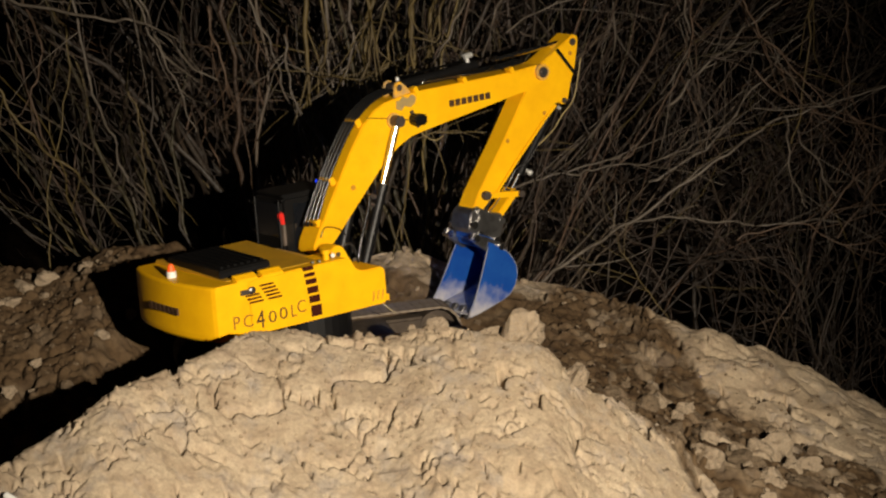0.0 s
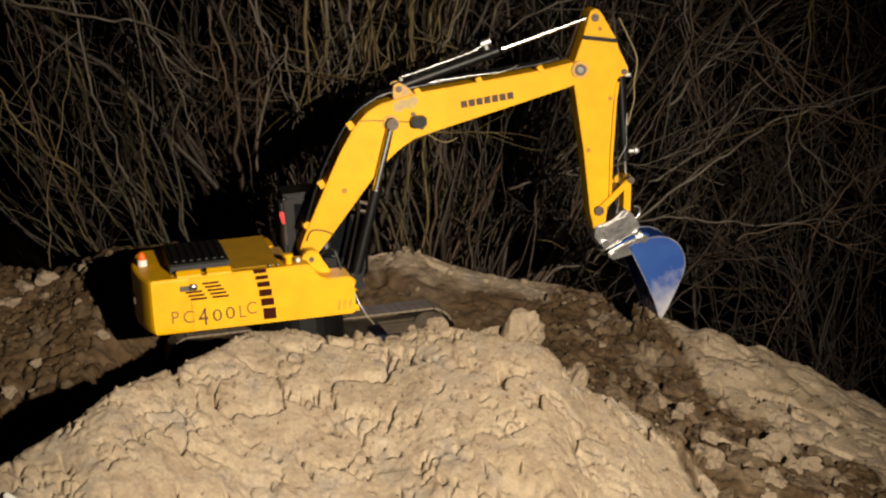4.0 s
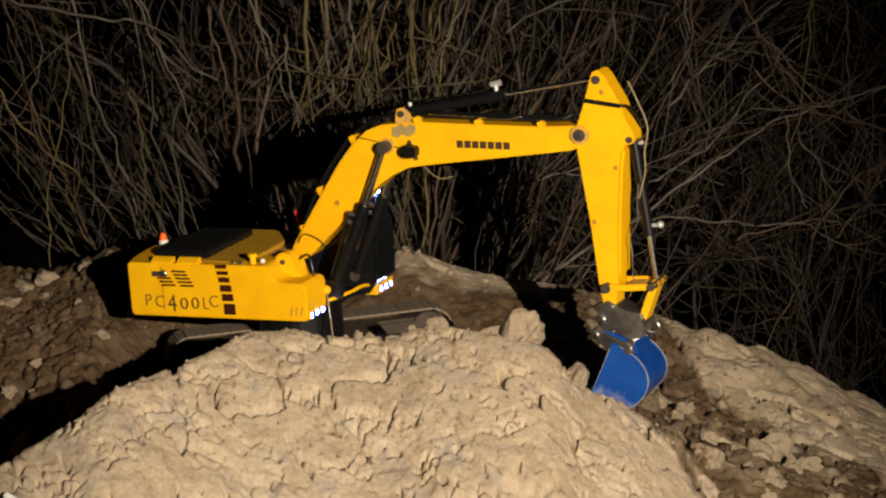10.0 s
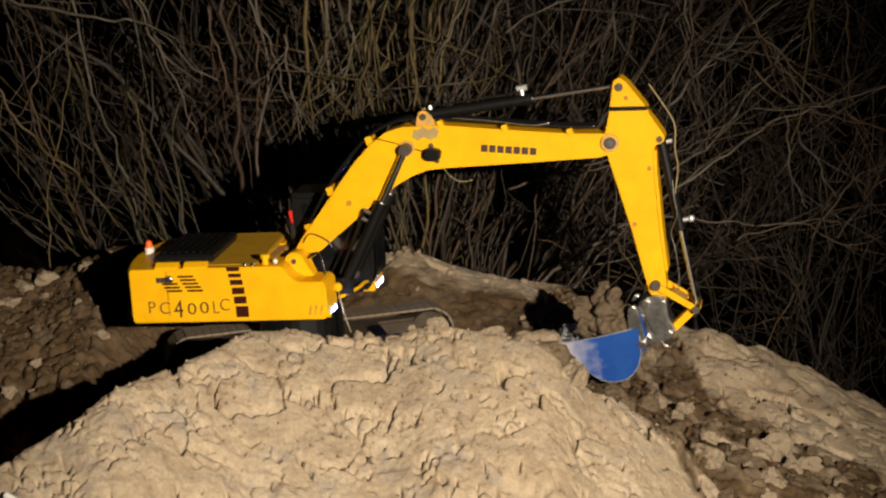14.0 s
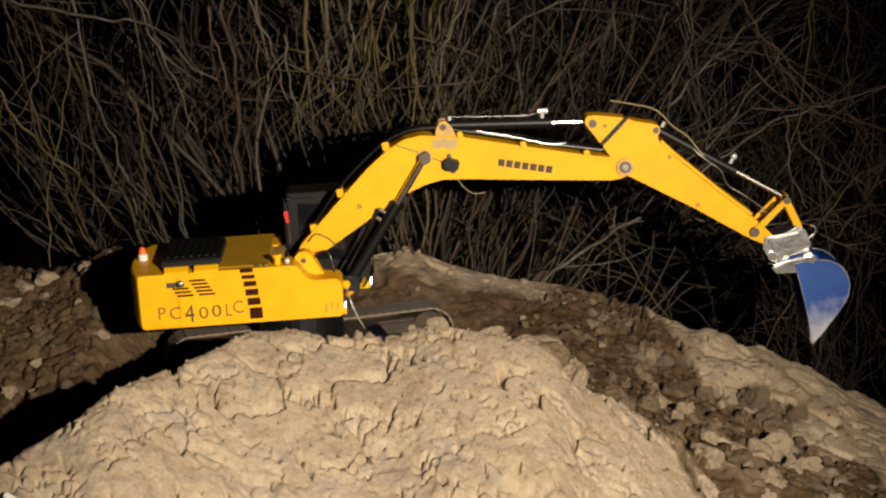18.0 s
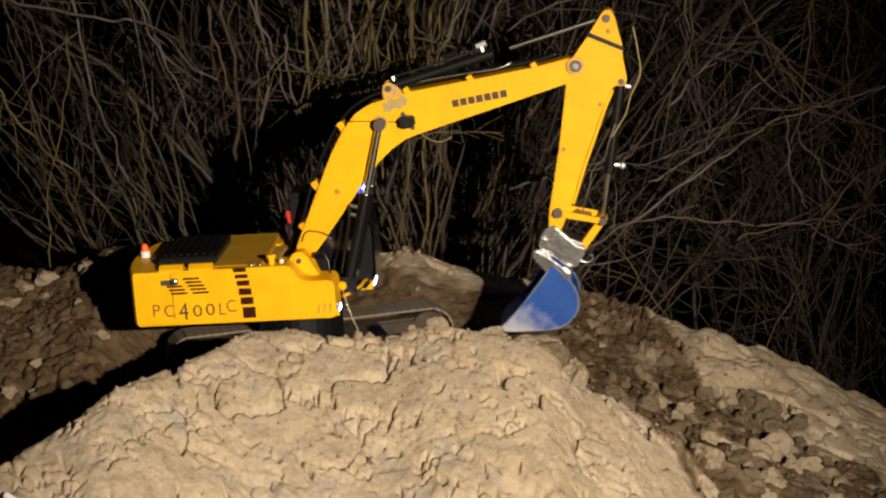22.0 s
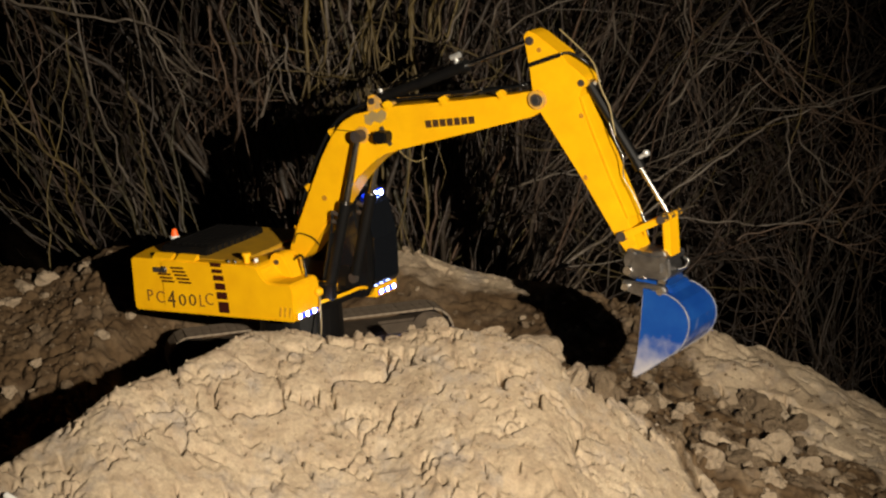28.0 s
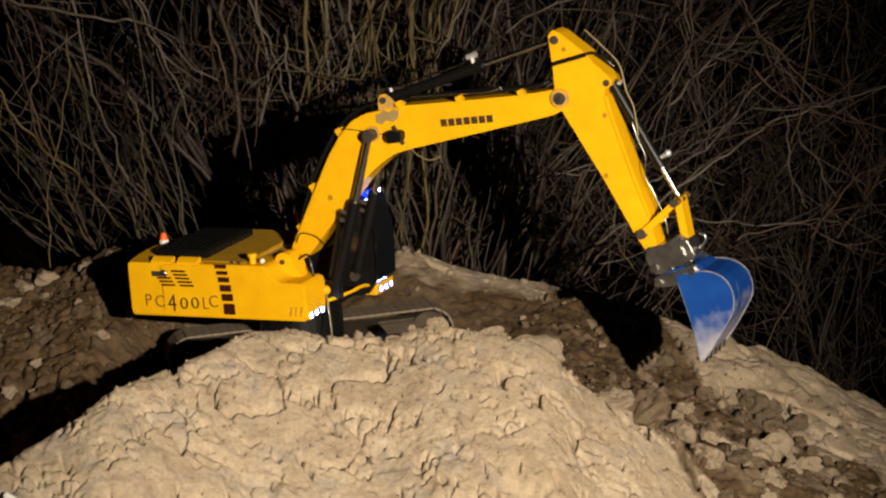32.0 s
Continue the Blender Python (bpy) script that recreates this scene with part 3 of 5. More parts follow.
tube_part("hose", [smooth_path([(0.035, -0.056, 0.0), (0.06, -0.064, 0.01), (0.07, -0.07, -0.03), (0.072, -0.072, -0.088)], 0.0022)], RUBBER, upper)
tube_part("loose_wire", [smooth_path([(0.088, -0.06, -0.06), (0.098, -0.075, -0.09), (0.106, -0.088, -0.108), (0.116, -0.106, -0.122)], 0.0014)], WIRE, upper, "loose pale wire")

# ---- boom: x from its foot to the arm pin ----
BOOM_SHAPE = [(-0.012, 0.0), (-0.008, 0.010), (0.002, 0.020), (0.095, 0.083), (0.150, 0.119), (0.192, 0.141), (0.225, 0.151), (0.255, 0.150), (0.322, 0.129), (0.425, 0.083), (0.528, 0.038),
              (0.584, 0.0175), (0.596, 0.009), (0.599, -0.004), (0.592, -0.015), (0.580, -0.019), (0.560, -0.018), (0.444, 0.015), (0.306, 0.055), (0.272, 0.0635), (0.241, 0.0630), (0.212, 0.058),
              (0.180, 0.049), (0.130, 0.030), (0.075, 0.0095), (0.045, -0.002), (0.018, -0.011), (0.0, -0.011)]
boom = part("boom", prism(BOOM_SHAPE, -0.026, 0.026, 0.0018), YELLOW, excavator, "yellow gooseneck boom")
for s in (-1, 1):
    part("cylinder_pin", rod((0.2516, s * 0.026, 0.1123), (0.2516, s * 0.047, 0.1123), 0.0062, seg=16), PIN, boom)
    part("pin_boss", rod((0.2516, s * 0.0255, 0.1123), (0.2516, s * 0.030, 0.1123), 0.014, seg=20), YELLOW_WORN, boom)
    part("arm_pin", rod((BOOM, s * 0.026, 0), (BOOM, s * 0.0365, 0), 0.0055, seg=18), STEEL, boom)
    part("arm_pin_plate", rod((BOOM, s * 0.026, 0), (BOOM, s * 0.0325, 0), 0.0155, seg=22), YELLOW_WORN, boom)
    part("pin_ring", rod((BOOM, s * 0.026, 0), (BOOM, s * 0.0345, 0), 0.0105, seg=20), PIN, boom, "dark steel ring")
    ear = [(0.272, 0.130), (0.318, 0.118), (0.311, 0.150), (0.304, 0.162), (0.294, 0.164), (0.286, 0.156)]
    part("cylinder_ear", prism(ear, s * 0.016 - 0.003, s * 0.016 + 0.003, 0.0012), YELLOW_WORN, boom)
    part("bare_metal_patch", prism([(0.268, 0.126), (0.276, 0.118), (0.287, 0.121), (0.296, 0.112), (0.309, 0.113), (0.316, 0.121), (0.311, 0.131), (0.300, 0.129), (0.292, 0.138), (0.281, 0.136), (0.275, 0.139)], s * 0.0262 - 0.0006, s * 0.0262 + 0.0006), WELDED, boom, "ragged patch of bare welded steel")
part("ear_pin", rod((0.2966, -0.021, 0.153), (0.2966, 0.021, 0.153), 0.006, seg=14), PIN, boom)
part("work_lamp_box", prism([(0.281, 0.082), (0.301, 0.074), (0.310, 0.090), (0.289, 0.103), (0.279, 0.094)], -0.050, -0.026, 0.003), BLACK, boom, "black side work lamp")
part("lamp_bracket", block(0.290, 0.297, -0.030, -0.0255, 0.07, 0.106, 0.001), PIN, boom)
part("weld_dot", rod((0.117, -0.0272, 0.057), (0.117, -0.0255, 0.057), 0.0048, seg=12), RUST_DOT, boom)
for x, z in ((0.322, 0.127), (0.425, 0.081), (0.529, 0.036)):
    part("hose_clip", block(x - 0.005, x + 0.005, -0.0285, -0.012, z - 0.004, z + 0.011, 0.001), YELLOW, boom)
for x, z in ((0.090, 0.083), (0.19, 0.142), (0.028, 0.034)):
    part("hose_clip", block(x - 0.006, x + 0.006, -0.018, 0.018, z - 0.003, z + 0.012, 0.001), YELLOW, boom)
BRAND_X, BRAND_D = (0.3795, 0.0655), (0.0130, -0.0057)
for k in range(7):
    x, z = BRAND_X[0] + k * BRAND_D[0], BRAND_X[1] + k * BRAND_D[1]
    a = math.atan2(BRAND_D[1], BRAND_D[0])
    ob = part("brand_bar", block(-0.0056, 0.0056, -0.0268, -0.0255, -0.0062, 0.0062, 0), LETTER, boom, "dark brown bar", Matrix.Translation((x, 0, z)) @ Matrix.Rotation(-a, 4, "Y"))
for s, yy in ((0, -0.014), (1, -0.004), (2, 0.006), (3, 0.015)):
    tube_part("hydraulic_hose", [smooth_path([(0.022 - 0.01 * s * 0.3, yy, 0.038), (0.085, yy, 0.092), (0.15, yy, 0.134), (0.205, yy, 0.158), (0.262, yy, 0.160), (0.33, yy, 0.136), (0.43, yy, 0.092), (0.53, yy, 0.048), (0.572, yy, 0.034)], 0.0032)], RUBBER, boom)
tube_part("chrome_line", [smooth_path([(0.345, -0.019, 0.134), (0.41, -0.019, 0.104), (0.47, -0.019, 0.074), (0.50, -0.016, 0.067)], 0.0017)], CHROME, boom, "thin chrome line")
tube_part("wire", [smooth_path([(0.205, -0.027, 0.148), (0.235, -0.0272, 0.128), (0.262, -0.0275, 0.108), (0.28, -0.028, 0.095)], 0.0009)], RUBBER, boom)
tube_part("loose_wire", [smooth_path([(0.296, -0.018, 0.060), (0.304, -0.020, 0.040), (0.318, -0.020, 0.024), (0.338, -0.018, 0.020)], 0.0009)], WIRE, boom, "thin loose wire end")
tube_part("strap", [smooth_path([(0.012, -0.0275, 0.020), (0.03, -0.0275, 0.03), (0.052, -0.0275, 0.012), (0.06, -0.0275, -0.008)], 0.0013)], RUBBER, boom)

# ---- arm: x from the boom pin to the bucket, z to the back ----
ARM_SHAPE = [(-0.097, 0.042), (-0.099, 0.054), (-0.088, 0.0615), (-0.037, 0.0785), (-0.018, 0.080), (0.018, 0.0895), (0.028, 0.0885), (0.0325, 0.081), (0.031, 0.073), (0.036, 0.0655), (0.0723, 0.051),
             (0.171, 0.0236), (0.252, 0.005), (0.284, -0.006), (0.303, -0.013), (0.305, -0.022), (0.297, -0.0305), (0.262, -0.0315), (0.148, -0.0205), (0.016, -0.0135), (-0.004, -0.0135), (-0.016, -0.004), (-0.045, 0.014)]
arm = part("arm", prism(ARM_SHAPE, -0.023, 0.023, 0.0016), YELLOW, excavator, "yellow dipper arm")
part("top_pin", rod((-0.0837, -0.0255, 0.0475), (-0.0837, 0.0255, 0.0475), 0.0072, seg=16), PIN, arm)
part("cylinder_pin", rod((0.0243, -0.0255, 0.0805), (0.0243, 0.0255, 0.0805), 0.0055, seg=14), PIN, arm)
part("idler_pin", rod((0.261, -0.0335, -0.0164), (0.261, 0.0335, -0.0164), 0.0085, seg=16), PIN, arm)
part("bucket_pin", rod((0.295, -0.034, -0.018), (0.295, 0.034, -0.018), 0.006, seg=16), STEEL, arm)
part("back_rail", prism([(0.04, 0.063), (0.0723, 0.052), (0.171, 0.0246), (0.245, 0.0075), (0.245, 0.012), (0.171, 0.030), (0.0723, 0.0575), (0.04, 0.069)], -0.0245, 0.0245, 0.001), YELLOW, arm)
for x, z in ((0.0655, 0.0463), (0.1483, -0.0125), (-0.062, 0.052)):
    part("weld_dot", rod((x, -0.0242, z), (x, -0.0225, z), 0.0040, seg=12), RUST_DOT, arm)
part("strap", prism([(-0.058, 0.020), (-0.051, 0.017), (-0.030, 0.078), (-0.037, 0.080)], -0.0246, -0.0228, 0.0006), RUBBER, arm, "black strap")
tube_part("hose", [smooth_path([(-0.034, -0.022, 0.079), (-0.028, -0.010, 0.088), (-0.010, 0.004, 0.092), (0.010, 0.010, 0.096)], 0.0026)], RUBBER, arm)
tube_part("loose_wire", [smooth_path([(-0.07, -0.006, 0.095), (-0.035, -0.008, 0.104), (0.010, -0.010, 0.112), (0.050, -0.012, 0.098), (0.080, -0.012, 0.092), (0.105, -0.012, 0.080), (0.124, -0.012, 0.070)], 0.0014)], WIRE, arm, "loose yellowed wire")
tube_part("bucket_wire", [smooth_path([(0.10, -0.012, 0.075), (0.13, -0.014, 0.066), (0.16, -0.014, 0.060), (0.185, -0.013, 0.040), (0.215, -0.012, 0.036), (0.26, -0.012, 0.026), (0.285, -0.012, 0.015)], 0.0012)], STEEL, arm, "thin steel wire")

# ---- bucket with its quick coupler: x from the bucket pin to the cutting edge ----
coupler = part("quick_coupler", prism([(-0.010, -0.008), (0.006, -0.019), (0.034, -0.017), (0.043, -0.004), (0.040, 0.022), (0.045, 0.050), (0.036, 0.063), (0.008, 0.063), (-0.006, 0.054), (-0.002, 0.024)], -0.029, 0.029, 0.002), STEEL, excavator, "dented bare steel quick coupler")
part("coupler_plate", prism([(-0.004, 0.002), (0.030, -0.008), (0.036, 0.020), (0.030, 0.050), (0.004, 0.050)], -0.0335, -0.0285, 0.0015), STEEL, coupler)
part("coupler_plate", prism([(-0.004, 0.002), (0.030, -0.008), (0.036, 0.020), (0.030, 0.050), (0.004, 0.050)], 0.0285, 0.0335, 0.0015), STEEL, coupler)
part("cross_bar", rod((0.041, -0.031, 0.012), (0.041, 0.031, 0.012), 0.0055, seg=12), CHROME, coupler)
for s in (-1, 1):
    part("coupler_bolt", rod((0.008, s * 0.029, 0.055), (0.008, s * 0.035, 0.055), 0.0065, seg=12), STEEL, coupler)
    part("coupler_bolt", rod((0.046, s * 0.029, 0.050), (0.046, s * 0.037, 0.050), 0.007, seg=12), CHROME, coupler)
    part("coupler_bolt", rod((0.026, s * 0.029, -0.010), (0.026, s * 0.036, -0.010), 0.0075, seg=12), CHROME, coupler)
tube_part("lifting_hook", [smooth_path([(0.030, 0.0, 0.064), (0.026, 0.0, 0.078), (0.016, 0.0, 0.083), (0.009, 0.0, 0.076)], 0.0028)], STEEL, coupler, "small steel hook")
BUCKET_SIDE = [(0.052, 0.022), (0.062, 0.021), (0.118, 0.014), (0.158, 0.007), (0.186, -0.001), (0.196, 0.0), (0.178, 0.034), (0.150, 0.078), (0.138, 0.090), (0.122, 0.098), (0.104, 0.1005), (0.088, 0.096), (0.074, 0.085), (0.062, 0.066), (0.054, 0.036)]
HALF = 0.050


def flare(x):
    """The bucket is wider at the lip than at its back."""
    return 0.92 + 2.0 * (x - 0.05)


def flared(bm):
    for v in bm.verts:
        v.co.y *= flare(v.co.x)
    return bm


shell = [(0.194, 0.001), (0.178, 0.034), (0.150, 0.078), (0.138, 0.090), (0.122, 0.098), (0.104, 0.1005), (0.088, 0.096), (0.074, 0.085), (0.062, 0.066), (0.054, 0.036), (0.050, 0.006)]


def inset(points, d):
    out = []
    for i, (x, z) in enumerate(points):
        a, b = points[max(i - 1, 0)], points[min(i + 1, len(points) - 1)]
        tx, tz = b[0] - a[0], b[1] - a[1]
        n = math.hypot(tx, tz)
        out.append((x + d * tz / n, z - d * tx / n))
    return out


bucket = part("bucket", flared(prism(shell + inset(shell, -0.0035)[::-1], -HALF + 0.002, HALF - 0.002)), BLUE, excavator, "blue digging bucket worn grey at the edge")
for s in (-1, 1):
    part("bucket_side_plate", flared(prism(BUCKET_SIDE, s * HALF - 0.002, s * HALF + 0.002, 0.0006)), BLUE, bucket, "worn blue side plate")
    rim = smooth_path([(x, s * (HALF + 0.0005) * flare(x), z) for x, z in BUCKET_SIDE[1:]], 0.0013, 2)
    tube_part("plate_rim", [rim], DUSTY, bucket, "bare worn steel rim")
for k in range(5):
    y = -0.050 + k * 0.025
    part("tooth", prism([(0.176, 0.008), (0.179, 0.015), (0.2015, 0.001), (0.2005, -0.002)], y - 0.006, y + 0.006, 0.001), STEEL, bucket, "worn steel tooth")
part("bucket_head", prism([(0.040, 0.000), (0.064, 0.014), (0.068, 0.070), (0.052, 0.064), (0.044, 0.040)], -0.034, 0.034, 0.002), BLUE, bucket, "worn blue bucket head")
for y in (-0.040, 0.040):
    lug = part("mounting_lug", prism([(0.040, -0.016), (0.052, -0.018), (0.060, -0.006), (0.072, 0.030), (0.062, 0.062), (0.050, 0.060), (0.044, 0.020)], y - 0.005, y + 0.005, 0.002), STEEL, bucket, "bare steel lug")
    for x, z in ((0.050, -0.010), (0.056, 0.052)):
        part("lug_pin", rod((x, y - 0.010, z), (x, y + 0.010, z), 0.0065, seg=14), CHROME, lug)

# ---- linkage and cylinders ----
IDLER, LINK = 0.080, 0.066
idler = part("idler_link", prism([(-0.007, -0.006), (IDLER + 0.006, -0.005), (IDLER + 0.006, 0.005), (-0.007, 0.006)], -0.033, -0.025, 0.0015), YELLOW, excavator, "yellow idler link")
part("idler_twin", prism([(-0.007, -0.006), (IDLER + 0.006, -0.005), (IDLER + 0.006, 0.005), (-0.007, 0.006)], 0.025, 0.033, 0.0015), YELLOW, idler)
part("idler_web", block(0.03, 0.060, -0.026, 0.026, -0.002, 0.002, 0.0008), YELLOW_WORN, idler)
part("link_pin", rod((IDLER, -0.037, 0), (IDLER, 0.037, 0), 0.0065, seg=14), PIN, idler)
link = part("bucket_link", prism([(-0.006, -0.0065), (LINK + 0.006, -0.0065), (LINK + 0.006, 0.0065), (-0.006, 0.0065)], -0.018, 0.018, 0.0018), YELLOW, excavator, "yellow bucket link")


def cylinder(name, barrel_len, r_barrel, rod_len, r_rod, label):
    """Barrel with x along it, and the chrome rod that slides in it (x towards the barrel)."""
    b = part(name, rod((0.006, 0, 0), (barrel_len, 0, 0), r_barrel, seg=20), BLACK, excavator, label, smooth=False)
    part("barrel_collar", rod((barrel_len - 0.010, 0, 0), (barrel_len + 0.003, 0, 0), r_barrel * 1.16, seg=20), BLACK, b)
    part("barrel_eye", rod((0, -r_barrel * 0.9, 0), (0, r_barrel * 0.9, 0), r_barrel * 0.95, seg=16), PIN, b)
    r = part(name + "_rod", rod((0.004, 0, 0), (rod_len, 0, 0), r_rod, seg=16), CHROME, excavator, "polished chrome rod")
    part("rod_eye", rod((0, -r_rod * 1.6, 0), (0, r_rod * 1.6, 0), r_rod * 1.7, seg=16), PIN, r)
    return b, r


boom_cyls = [cylinder("boom_cylinder", 0.158, 0.0098, 0.150, 0.0062, "black hydraulic boom cylinder") for _ in range(2)]
for b, _ in boom_cyls:
    part("port_fitting", rod((0.135, 0, 0.010), (0.135, 0, 0.024), 0.004, seg=10), PIN, b)
    part("port_fitting", rod((0.120, 0, 0.010), (0.120, 0, 0.020), 0.004, seg=10), PIN, b)
    tube_part("feed_hose", [smooth_path([(0.01, 0.0, 0.016), (0.06, 0.002, 0.018), (0.11, 0.0, 0.020), (0.135, 0, 0.024)], 0.003)], RUBBER, b)
arm_cyl, arm_rod = cylinder("arm_cylinder", 0.190, 0.0094, 0.175, 0.0045, "black hydraulic arm cylinder")
part("fitting_cap", rod((0.168, 0, 0.021), (0.186, 0, 0.021), 0.0046, 0.0055, seg=12), NICKEL, arm_cyl, "shiny nickel cap")
tube_part("feed_pipe", [smooth_path([(0.012, 0, 0.016), (0.030, 0, 0.0145), (0.090, 0, 0.0140), (0.150, 0, 0.0140), (0.168, 0, 0.019)], 0.0021)], CHROME_DARK, arm_cyl, "thin feed pipe")
part("port_fitting", rod((0.176, 0, 0.008), (0.176, 0, 0.020), 0.004, seg=10), NICKEL, arm_cyl)
part("port_fitting", rod((0.012, 0, 0.008), (0.012, 0, 0.016), 0.0035, seg=10), NICKEL, arm_cyl)
bucket_cyl, bucket_rod = cylinder("bucket_cylinder", 0.163, 0.0085, 0.135, 0.0042, "black hydraulic bucket cylinder")
knob = part("port_fitting", rod((0.150, 0, 0.006), (0.150, 0, 0.020), 0.0035, seg=10), NICKEL, bucket_cyl)
part("fitting_cap", ball((0.150, 0, 0.022), 0.0062), NICKEL, knob, "shiny steel cap")
part("port_fitting", rod((0.010, 0, 0.006), (0.010, 0, 0.018), 0.0035, seg=10), NICKEL, bucket_cyl)

# ---- bare shrubs behind the bank ----
def bark_material(name, dark, light, islands=False):
    """Bark whose tone differs from stem to stem, with grain along it."""
    m = mat(name, dark, 0.55, bump=0.5, bump_scale=220, spec=0.45)
    nt = m.node_tree
    b = nt.nodes["Principled BSDF"]
    src = nt.nodes.new("ShaderNodeNewGeometry").outputs["Random Per Island"] if islands else nt.nodes.new("ShaderNodeObjectInfo").outputs["Random"]
    tone = nt.nodes.new("ShaderNodeMath")
    tone.operation, tone.inputs[1].default_value = "POWER", 5.5
    nt.links.new(src, tone.inputs[0])
    n = nt.nodes.new("ShaderNodeTexNoise")
    n.inputs["Scale"].default_value, n.inputs["Detail"].default_value = 45, 5
    add = nt.nodes.new("ShaderNodeMath")
    add.operation, add.inputs[1].default_value = "MULTIPLY_ADD", 0.75
    nt.links.new(n.outputs["Fac"], add.inputs[0])
    nt.links.new(tone.outputs[0], add.inputs[2])
    mr = nt.nodes.new("ShaderNodeMapRange")
    mr.inputs["From Min"].default_value, mr.inputs["From Max"].default_value = 0.28, 1.45
    nt.links.new(add.outputs[0], mr.inputs["Value"])
    mix = nt.nodes.new("ShaderNodeMix")
    mix.data_type = "RGBA"
    mix.inputs["A"].default_value, mix.inputs["B"].default_value = (*dark, 1), (*light, 1)
    nt.links.new(mr.outputs["Result"], mix.inputs["Factor"])
    nt.links.new(mix.outputs["Result"], b.inputs["Base Color"])
    return m


BARKS = [bark_material("grey_brown_bark", (0.013, 0.0085, 0.005), (0.100, 0.073, 0.049)), bark_material("olive_bark", (0.014, 0.011, 0.003), (0.108, 0.076, 0.022)),
         bark_material("dark_reddish_bark", (0.013, 0.0075, 0.004), (0.092, 0.051, 0.028))]
TWIG_BARK = bark_material("fine_twig_bark", (0.012, 0.0075, 0.005), (0.100, 0.067, 0.045), True)


PALE_BARKS = [mat("pale_grey_branch_bark", (0.035, 0.026, 0.019), 0.55, second=(0.122, 0.100, 0.076), scale=28, amount=0.5, bump=0.5, bump_scale=220),
              mat("mossy_olive_branch_bark", (0.026, 0.017, 0.006), 0.6, second=(0.108, 0.075, 0.020), scale=24, amount=0.5, bump=0.5, bump_scale=220),
              mat("russet_branch_bark", (0.030, 0.017, 0.009), 0.6, second=(0.095, 0.056, 0.032), scale=26, amount=0.5, bump=0.5, bump_scale=220)]


def limb(rng, start, heading, length, r0, r1, wander, n=9, bend=0.0):
    """A tapered twig with a slow bend and a kink at some of its nodes: a list of (point, radius)."""
    p, d = Vector(start), Vector(heading).normalized()
    sweep = Vector((rng.gauss(0, bend), rng.gauss(0, bend), abs(rng.gauss(0, bend)) * 0.5)) / n
    out = [(p.copy(), r0)]
    for k in range(1, n + 1):
        kink = wander * (1.8 if rng.random() < 0.3 else 0.5)
        d = (d + sweep + Vector((rng.gauss(0, kink), rng.gauss(0, kink), rng.gauss(0, kink)))).normalized()
        p = p + d * (length / n)
        out.append((p.copy(), (r0 + (r1 - r0) * k / n) * rng.uniform(0.92, 1.1)))
    return out


def gnarl(path, x, y, z):
    """Crooked growth: bends a twig by a smooth field, so that a fork stays on its branch."""
    out = []
    for p, r in path:
        w = p + Vector((x, y, z))
        off = Vector((0, 0, 0))
        for scale, size in ((5.0, 0.030), (14.0, 0.011), (40.0, 0.006)):
            off += Vector((noise.noise(w * scale), 0.6 * noise.noise(w * scale + Vector((31, 7, 3))), 0.7 * noise.noise(w * scale + Vector((5, 53, 17))))) * size
        knot = 1 + 0.35 * max(0.0, noise.noise(w * 38.0))
        out.append((p + off, r * knot))
    return out


def in_shadow_gap(path, x, y, z):
    """True where a twig would cross the space behind the machine that is left bare to look shadowed."""
    return any(y < 0.8 and -0.24 < p.x + x < -0.10 and p.z + z < 0.21 and i > 1 for i, (p, _) in enumerate(path))


def before_bank(path, x, y):
    """True where a twig would hang over the bank."""
    return any(p.y + y < float(along(RIDGE_Y, p.x + x)) + 0.03 for p, _ in path)


def side_way(rng, d, least, most):
    """A way that leaves the way d at an angle, mostly across the view."""
    a = rng.choice((-1, 1)) * rng.uniform(least, most)
    return (d + Vector((d.z * a, rng.gauss(0, 0.22), -d.x * a * 0.8 + 0.12))).normalized()


